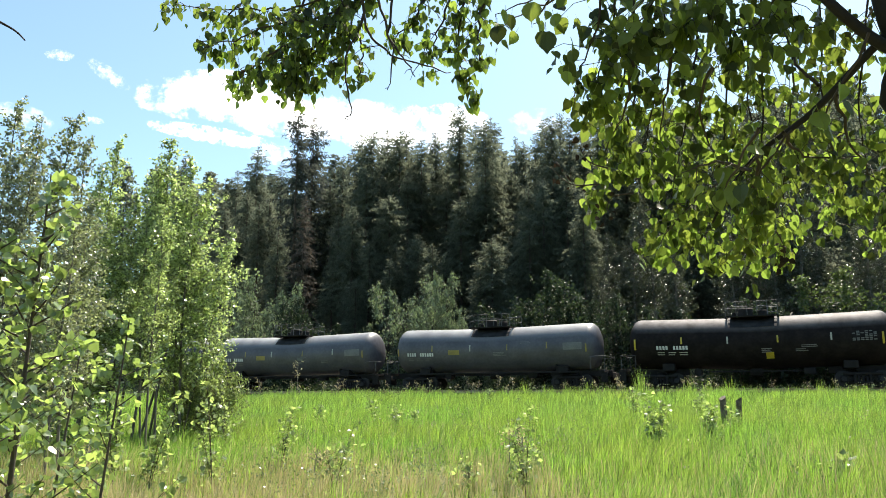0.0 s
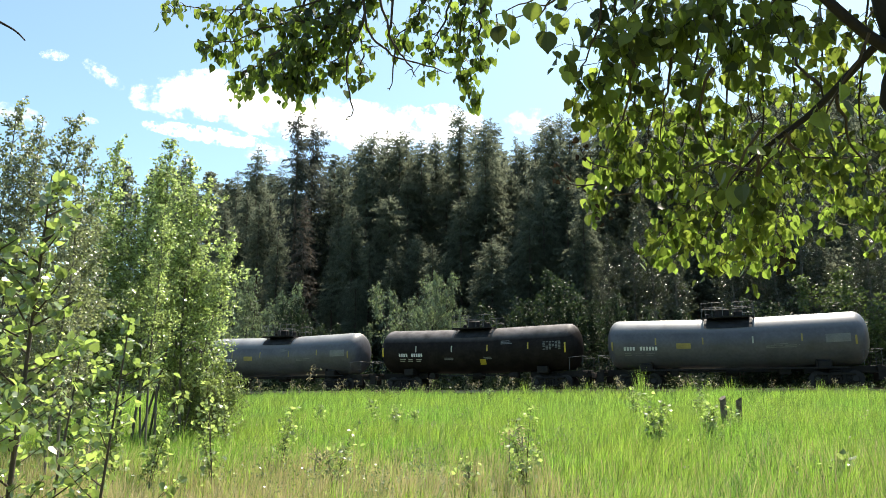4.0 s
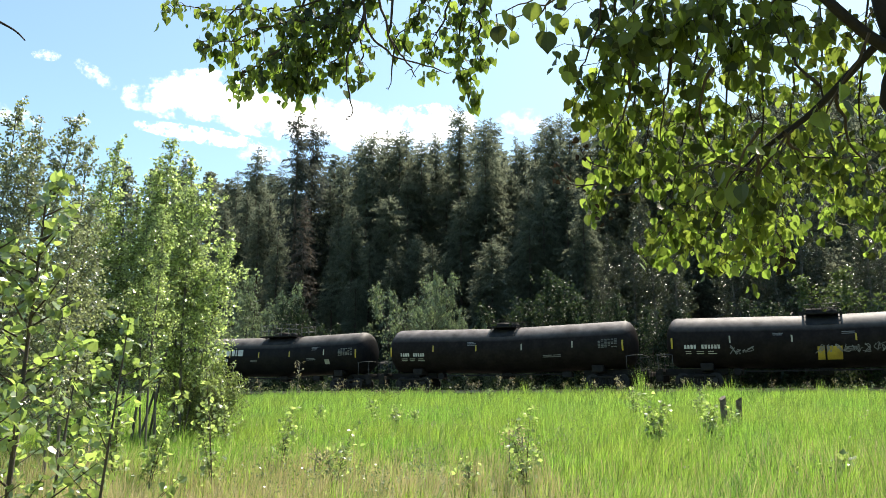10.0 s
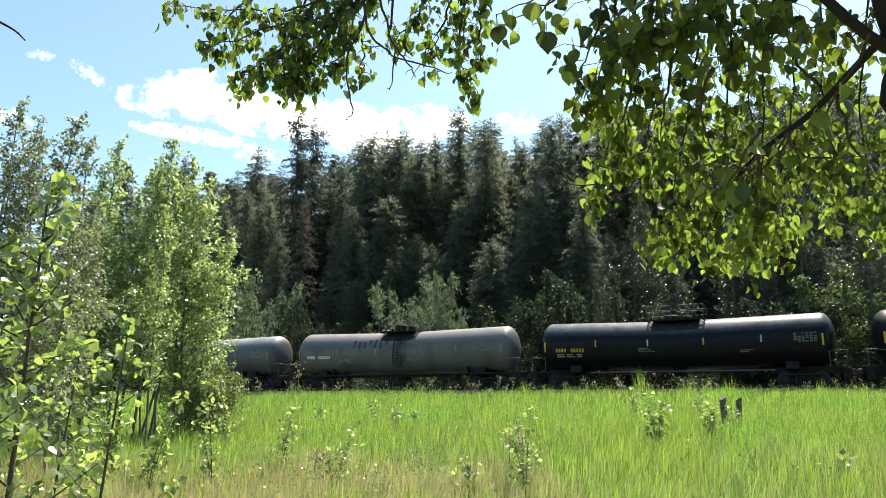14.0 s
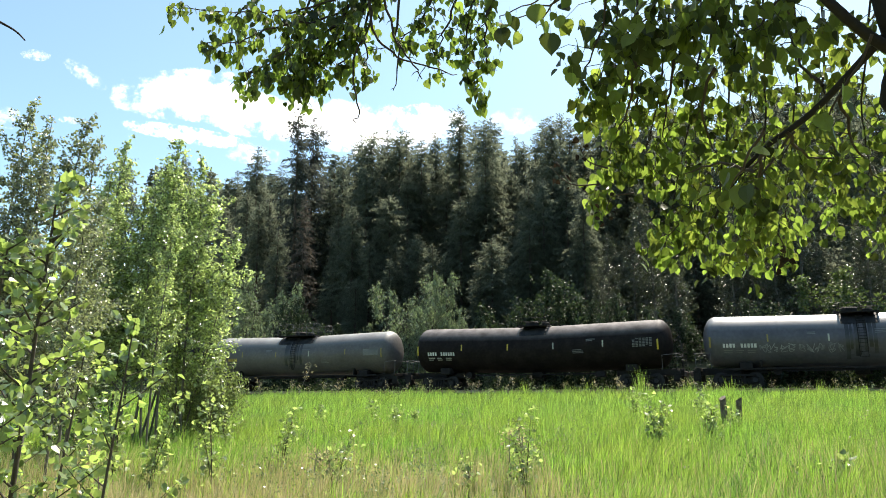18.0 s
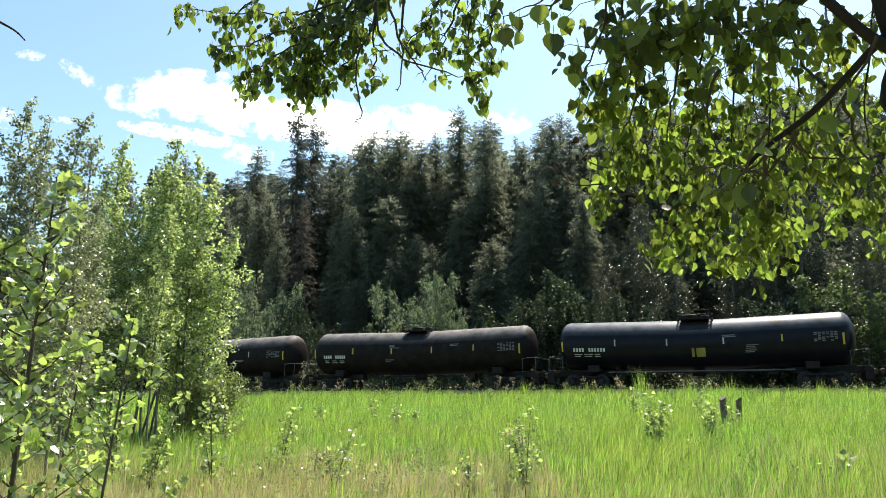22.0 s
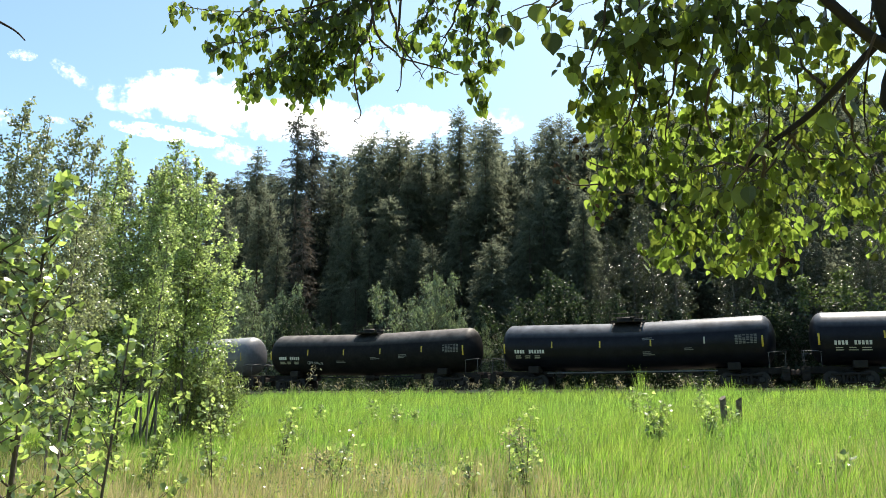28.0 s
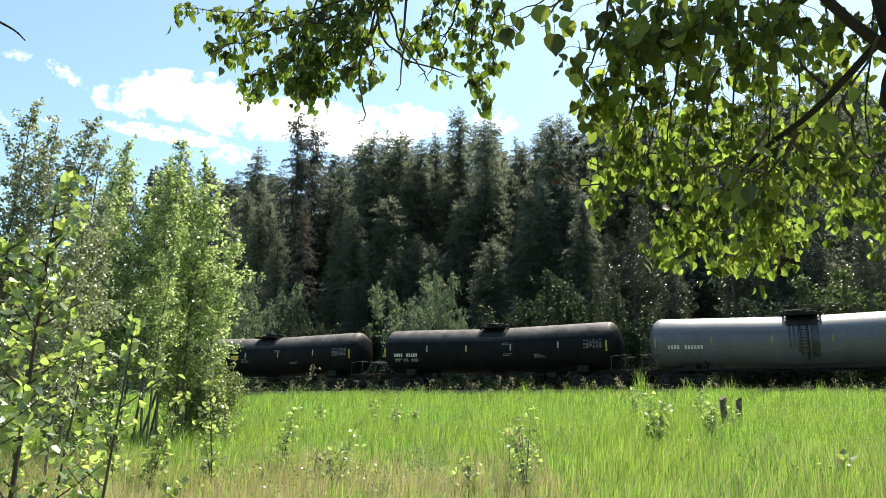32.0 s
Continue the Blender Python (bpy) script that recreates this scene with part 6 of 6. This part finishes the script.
M_ASPEN_NEAR = leaf_mat("sucker_leaves", (0.12, 0.18, 0.07), (0.30, 0.36, 0.20), (0.47, 0.62, 0.16), 0.48, 0.40, 1.0, False, 0.4, 1.45)
for k, (x, y, h, n, st) in enumerate([
        (*(-3.09, 10.32), 1.35, 90, 3), (*(-4.61, 16.20), 1.2, 70, 2), (*(-2.51, 11.83), 0.85, 60, 3), (*(-1.43, 10.06), 0.75, 60, 4), (*(1.05, 9.80), 0.9, 70, 3), (*(0.33, 9.90), 0.35, 30, 3),
        (*(4.01, 14.24), 0.95, 90, 5), (*(5.88, 23.30), 0.85, 50, 3), (*(7.53, 22.13), 0.80, 50, 3), (*(5.51, 15.55), 0.75, 60, 3), (*(6.62, 17.27), 0.6, 40, 3), (*(2.14, 34.00), 0.7, 40, 2),
        (*(-1.35, 21.66), 0.55, 60, 6), (*(-2.07, 22.92), 0.8, 40, 2), (*(-3.62, 22.17), 0.6, 40, 3), (*(-0.83, 22.62), 0.45, 40, 5), (*(-3.96, 10.32), 1.2, 80, 3), (*(-4.43, 10.37), 1.3, 80, 3), (*(4.97, 9.48), 0.4, 24, 1)]):
    sapling(x, y, h * (1.25 if k < 6 else 1.15), 300 + k, int(n * 2.2), 0.058 if k < 6 else 0.075, st)


# the sapling beside the camera, leaf by leaf
def near_sapling(x, y, top, seed, singles, radius, lean=(0.0, 0.0), fans=26):
    rng = random.Random(seed)
    z0 = ground_z(x, y)
    h = top - z0
    ob = new("young_cottonwood")
    ob.location = (x, y, z0)
    P = bent([(0, 0, -0.1), (lean[0] * 0.3, lean[1] * 0.3, h * 0.35), (lean[0] * 0.7, lean[1] * 0.7, h * 0.7), (lean[0], lean[1], h)], 5)
    put("trunk", tubes_mesh("trunk", [(P, list(np.linspace(radius, 0.004, len(P))))], M_BARK, 8), ob, "slim brown stem")
    spots, single = [], 0
    for k in range(fans):
        f = 0.12 + 0.86 * (k + rng.random()) / fans
        i = min(int(f * (len(P) - 1)), len(P) - 2)
        p0 = P[i].lerp(P[i + 1], f * (len(P) - 1) - i)
        a = rng.uniform(0, 6.3)
        ln = (0.62 * (1 - f) ** 0.8 + 0.10) * rng.uniform(0.7, 1.25)
        d = Vector((math.cos(a), math.sin(a), rng.uniform(0.35, 0.9))).normalized()
        line = bent([p0, p0 + d * ln * 0.5, p0 + d * ln + Vector((0, 0, 0.06 * ln))], 3)
        br = put("branch", tubes_mesh("branch", [(line, list(np.linspace(radius * 0.35, 0.0018, len(line))))], M_TWIG, 5), ob)
        nl = int(8 + ln * 26)
        V, F = [], []
        for q in range(nl):
            w = rng.uniform(0.15, 1.03)
            j = min(int(w * (len(line) - 1)), len(line) - 2)
            p = line[j].lerp(line[j + 1], w * (len(line) - 1) - j) + Vector((rng.gauss(0, 0.03), rng.gauss(0, 0.03), rng.gauss(0, 0.03)))
            m = leaf_pose(p, rng, 0.057 * rng.uniform(0.6, 1.3), 0.1, rng.choice((0.3, 0.8, 1.2)))
            if single < singles:
                single += 1
                put("leaf", NEAR_SAP[rng.randrange(4)], br, "", m)
            else:
                me = NEAR_SAP[rng.randrange(4)]
                o = len(V)
                V += [m @ v.co for v in me.vertices]
                F += [[t + o for t in f_.vertices] for f_ in me.polygons]
        if V:
            me = bpy.data.meshes.new("foliage")
            me.from_pydata(V, [], F)
            me.materials.append(M_SAPLING_FOL)
            put("foliage", me, br, "", kind="stuff")
    tagged(ob, "young cottonwood sapling with glossy bright green leaves beside the camera", "sapling", "near saplings")
    sway(ob, 1.5, rng.uniform(0, 6), 0.12)
    return ob


near_sapling(*(-2.50, 4.41, 2.97), 401, 250, 0.022, (0.05, 0.0), 42)
near_sapling(*(-2.62, 4.10, 2.51), 402, 40, 0.018, (0.1, 0.0), 20)
near_sapling(*(-2.35, 5.18, 2.20), 403, 60, 0.014, (0.1, 0.1), 16)
near_sapling(*(-3.04, 4.96, 2.31), 405, 30, 0.016, (0.0, 0.1), 18)
near_sapling(*(-2.89, 5.62, 2.06), 406, 30, 0.014, (0.1, 0.1), 11)


# weeds along the track: seed heads and a tall stalk
def weed(x, y, h, seed, heads=8, tall=False):
    rng = random.Random(seed)
    z = ground_z(x, y)
    ob = new("tall_weed" if tall else "seed_head_weed")
    ob.location = (x, y, z)
    tubes, pos = [([(0, 0, 0), (rng.uniform(-0.05, 0.05), 0, h * 0.5), (rng.uniform(-0.1, 0.1), rng.uniform(-0.1, 0.1), h)], [0.022, 0.018, 0.010] if tall else [0.012, 0.010, 0.005])], []
    for k in range(heads):
        f = rng.uniform(0.55, 1.0)
        a, ln = rng.uniform(0, 6.3), rng.uniform(0.08, 0.3) * (1.2 if tall else 0.7)
        q = (math.cos(a) * ln, math.sin(a) * ln, h * f + 0.5 * ln)
        tubes.append(([(0, 0, h * f), q], [0.012, 0.008] if tall else [0.006, 0.004]))
        pos += [np.array(q) + np.array((rng.gauss(0, 0.03), rng.gauss(0, 0.03), rng.gauss(0, 0.04))) for _ in range(6)]
    put("stalk", tubes_mesh("stalk", tubes, M_SEED, 4), ob)
    put("tassel", leaf_cloud("tassel", np.array(pos), 0.06 if tall else 0.034, np.random.default_rng(seed), M_DRY, "lozenge", 0.1), ob, kind="stuff")
    tagged(ob, "tall branching weed beside the track" if tall else "dry brownish weed with small seed heads by the track", "weed", "" if tall else "trackside weeds")
    return ob


rng = random.Random(31)
for k in range(34):
    u = rng.uniform(-36, -8)
    v = rng.uniform(41.0, 43.2)
    p = u * ALONG + v * ACROSS
    weed(p.x, p.y, rng.uniform(0.8, 1.3), 500 + k, 9)
for k in range(16):
    u = rng.uniform(-8, 16)
    p = u * ALONG + rng.uniform(41.0, 43) * ACROSS
    weed(p.x, p.y, rng.uniform(0.7, 1.1), 600 + k, 7)
TALL = weed(*(-9.61, 49.50, 4.17)[:2], 2.4, 777, 14, True)


def nod(ob, rows_px):
    base = ob.matrix_basis.copy()
    SWAYS.append(lambda: walk(ob, [(t, base @ Matrix.Rotation(radians(a), 4, "Y")) for t, a in rows_px]))


nod(TALL, [(0, 0), (1, 0), (2.4, 14), (3.4, 32), (5.5, 26), (6.3, 4), (8, 8), (9, 4), (11, 2), (12.6, -4), (14, 4), (16.6, 20), (18, 22), (19.5, 28), (21, 12), (22.5, 16), (24, 10), (25.5, 18), (27.5, 30), (29, 34), (30.5, 28), (32, 30)])


def tuft(x, y, h, n, seed, label):
    rg = np.random.default_rng(seed)
    a = rg.uniform(0, 6.3, n)
    hh = h * rg.uniform(0.5, 1.0, n)
    le = rg.uniform(0.05, 0.35, n) * hh
    base = np.stack([rg.normal(0, 0.12, n), rg.normal(0, 0.12, n), np.zeros(n) - 0.03], 1)
    tip = base + np.stack([np.cos(a) * le, np.sin(a) * le, hh], 1)
    mid = base * 0.5 + tip * 0.5 + np.stack([0 * a, 0 * a, 0.06 * hh], 1)
    b = rg.uniform(0, 6.3, n)
    s = np.stack([np.cos(b), np.sin(b), 0 * b], 1) * 0.006
    V = np.stack([base - s, base + s, mid + s, mid - s, tip], 1).reshape(-1, 3)
    i = np.arange(n)[:, None] * 5
    F = np.concatenate([i + np.array([[0, 1, 2]]), i + np.array([[0, 2, 3]]), i + np.array([[3, 2, 4]])], 0)
    ob = put("grass_tuft", mesh_np("grass_tuft", V, F, M_GRASS), m=pose(x, y, ground_z(x, y)))
    return tagged(ob, label, "grass tuft", "grass tufts")


tuft(*(9.87, 37.38, 3.54)[:2], 1.9, 70, 1, "tall wild grass tuft standing above the meadow near the track")
tuft(*(4.48, 40.56, 2.95)[:2], 1.3, 60, 2, "tall wild grass tuft near the track")
tuft(*(13.96, 36.48, 2.95)[:2], 1.25, 60, 3, "tall wild grass tuft near the track")
tuft(*(12.03, 36.51, 2.82)[:2], 1.2, 50, 4, "tall wild grass tuft near the track")
for x, y, h, n, sd in ((4.35, 9.6, 0.55, 46, 61), (4.85, 9.9, 0.62, 60, 62), (5.45, 9.7, 0.60, 50, 63), (3.6, 9.9, 0.50, 40, 64), (2.6, 9.5, 0.45, 36, 65), (5.7, 10.6, 0.6, 44, 66)):
    tuft(x, y, h, n, sd, "thick dark green grass tuft in the meadow")
rng = random.Random(77)
for k in range(34):
    u, v = rng.uniform(-34, 14), rng.uniform(39.5, 42.5)
    p = u * ALONG + v * ACROSS
    tuft(p.x, p.y, rng.uniform(0.65, 1.25), 40, 20 + k, "rank green grass tuft by the track")
# a bare twig close by
put("bare_twig", tubes_mesh("bare_twig", [(bent([(-2.22, 3.10, 3.40), (-2.04, 3.12, 3.31), (-1.97, 3.13, 3.27), (-1.93, 3.14, 3.23)], 4), list(np.linspace(0.007, 0.003, 13)))], M_BARK_DARK, 6))
tagged(bpy.data.objects["bare_twig"], "bare dark twig reaching in beside the camera", "twig")
for x, y, h, sd in ((*(0.97, 10.71), 1.0, 801), (*(1.06, 10.25), 0.9, 802), (*(-1.75, 10.67), 0.7, 803), (*(-5.34, 11.49), 0.8, 804)):
    weed(x, y, h * 0.8, sd, 9)


# ---- fair-weather clouds far behind the wood ----
def cloud_mat(seed, size, hard=0.5, bright=1.6):
    m = bpy.data.materials.new("cloud")
    m.use_nodes = True
    nd, lk = m.node_tree.nodes, m.node_tree.links
    nd.remove(nd["Principled BSDF"])
    tc, mp = nd.new("ShaderNodeTexCoord"), nd.new("ShaderNodeMapping")
    lk.new(tc.outputs["Generated"], mp.inputs[0])
    mp.inputs["Location"].default_value, mp.inputs["Scale"].default_value = (-1, -1, 0), (2, 2, 0)
    ln = nd.new("ShaderNodeVectorMath")
    ln.operation = "LENGTH"
    lk.new(mp.outputs[0], ln.inputs[0])
    ns = nd.new("ShaderNodeTexNoise")
    ns.inputs["Scale"].default_value, ns.inputs["Detail"].default_value, ns.inputs["Roughness"].default_value = size, 12, 0.66
    off = nd.new("ShaderNodeMapping")
    off.inputs["Location"].default_value = (seed * 531.0, seed * 77.0, 0)
    lk.new(tc.outputs["Object"], off.inputs[0])
    lk.new(off.outputs[0], ns.inputs["Vector"])
    a = nd.new("ShaderNodeMath")
    a.operation = "MULTIPLY_ADD"
    lk.new(ns.outputs["Fac"], a.inputs[0])
    a.inputs[1].default_value, a.inputs[2].default_value = 4.6, -1.95
    rim, far = nd.new("ShaderNodeMapRange"), nd.new("ShaderNodeMath")
    rim.inputs[1].default_value, rim.inputs[2].default_value, rim.inputs[4].default_value = 0.8, 1.1, 1.6
    lk.new(ln.outputs["Value"], rim.inputs[0])
    lk.new(ln.outputs["Value"], far.inputs[0])
    lk.new(rim.outputs[0], far.inputs[1])
    s = nd.new("ShaderNodeMath")
    s.operation = "SUBTRACT"
    lk.new(a.outputs[0], s.inputs[0])
    lk.new(far.outputs[0], s.inputs[1])
    r = nd.new("ShaderNodeMapRange")
    r.interpolation_type = "SMOOTHSTEP"
    r.inputs[1].default_value, r.inputs[2].default_value = -0.75, -0.75 + hard * 3
    lk.new(s.outputs[0], r.inputs[0])
    tr, em, mx = nd.new("ShaderNodeBsdfTransparent"), nd.new("ShaderNodeEmission"), nd.new("ShaderNodeMixShader")
    em.inputs["Color"].default_value, em.inputs["Strength"].default_value = (1.0, 0.99, 0.97, 1), bright
    lk.new(r.outputs[0], mx.inputs[0])
    lk.new(tr.outputs[0], mx.inputs[1])
    lk.new(em.outputs[0], mx.inputs[2])
    lk.new(mx.outputs[0], nd["Material Output"].inputs["Surface"])
    return m


def cloud(x, y, z, w, h, tilt, seed, hard=0.5, bright=1.6):
    """One drifting cloud sheet, standing square to the line of sight."""
    me = mesh_np("cloud", [(-w / 2, -h / 2, 0), (w / 2, -h / 2, 0), (w / 2, h / 2, 0), (-w / 2, h / 2, 0)], [(0, 1, 2, 3)], cloud_mat(seed, 2.3 / h, hard, bright))
    ob = put("cloud", me)
    ob.visible_shadow = False
    base = look((x, y, z), EYE) @ pose(0, 0, 0, 0, 0, tilt)
    tagged(ob, "white fair-weather cloud drifting across a blue sky", "cloud", "clouds", "structure")
    SWAYS.append(lambda: walk(ob, [(float(t), Matrix.Translation((-4.45 * t, 0, 0)) @ base) for t in range(0, 33, 8)]))


for x, y, z, w, h, tilt, sd in (
        (*(-789.27, 2342.94, 1018.53), 560, 210, -8, 1), (*(-505.75, 2355.31, 958.49), 700, 220, 4, 2), (*(-180.08, 2366.92, 902.21), 560, 220, 6, 3), (*(-773.95, 2370.78, 883.44), 520, 70, 4, 4), (*(-1134.10, 2329.02, 1086.08), 190, 60, 28, 5),
        (*(-1300.77, 2315.87, 1149.87), 110, 45, -8, 6), (*(-1425.29, 2357.25, 949.11), 240, 90, 6, 7), (*(-563.22, 2384.32, 817.77), 220, 80, 0, 8), (*(30.65, 2361.12, 930.35), 330, 140, 4, 9), (*(318.01, 2361.12, 930.35), 220, 110, 0, 10), (*(-1185.82, 2360.34, 934.10), 80, 30, 0, 11)):
    cloud(x, y, z, w, h, tilt, sd, *((0.9, 1.15) if w < 250 else (0.5, 1.6)))


# ---- everything that moves ----
def motions():
    roll_train()
    for fn in SWAYS:
        fn()


motions()
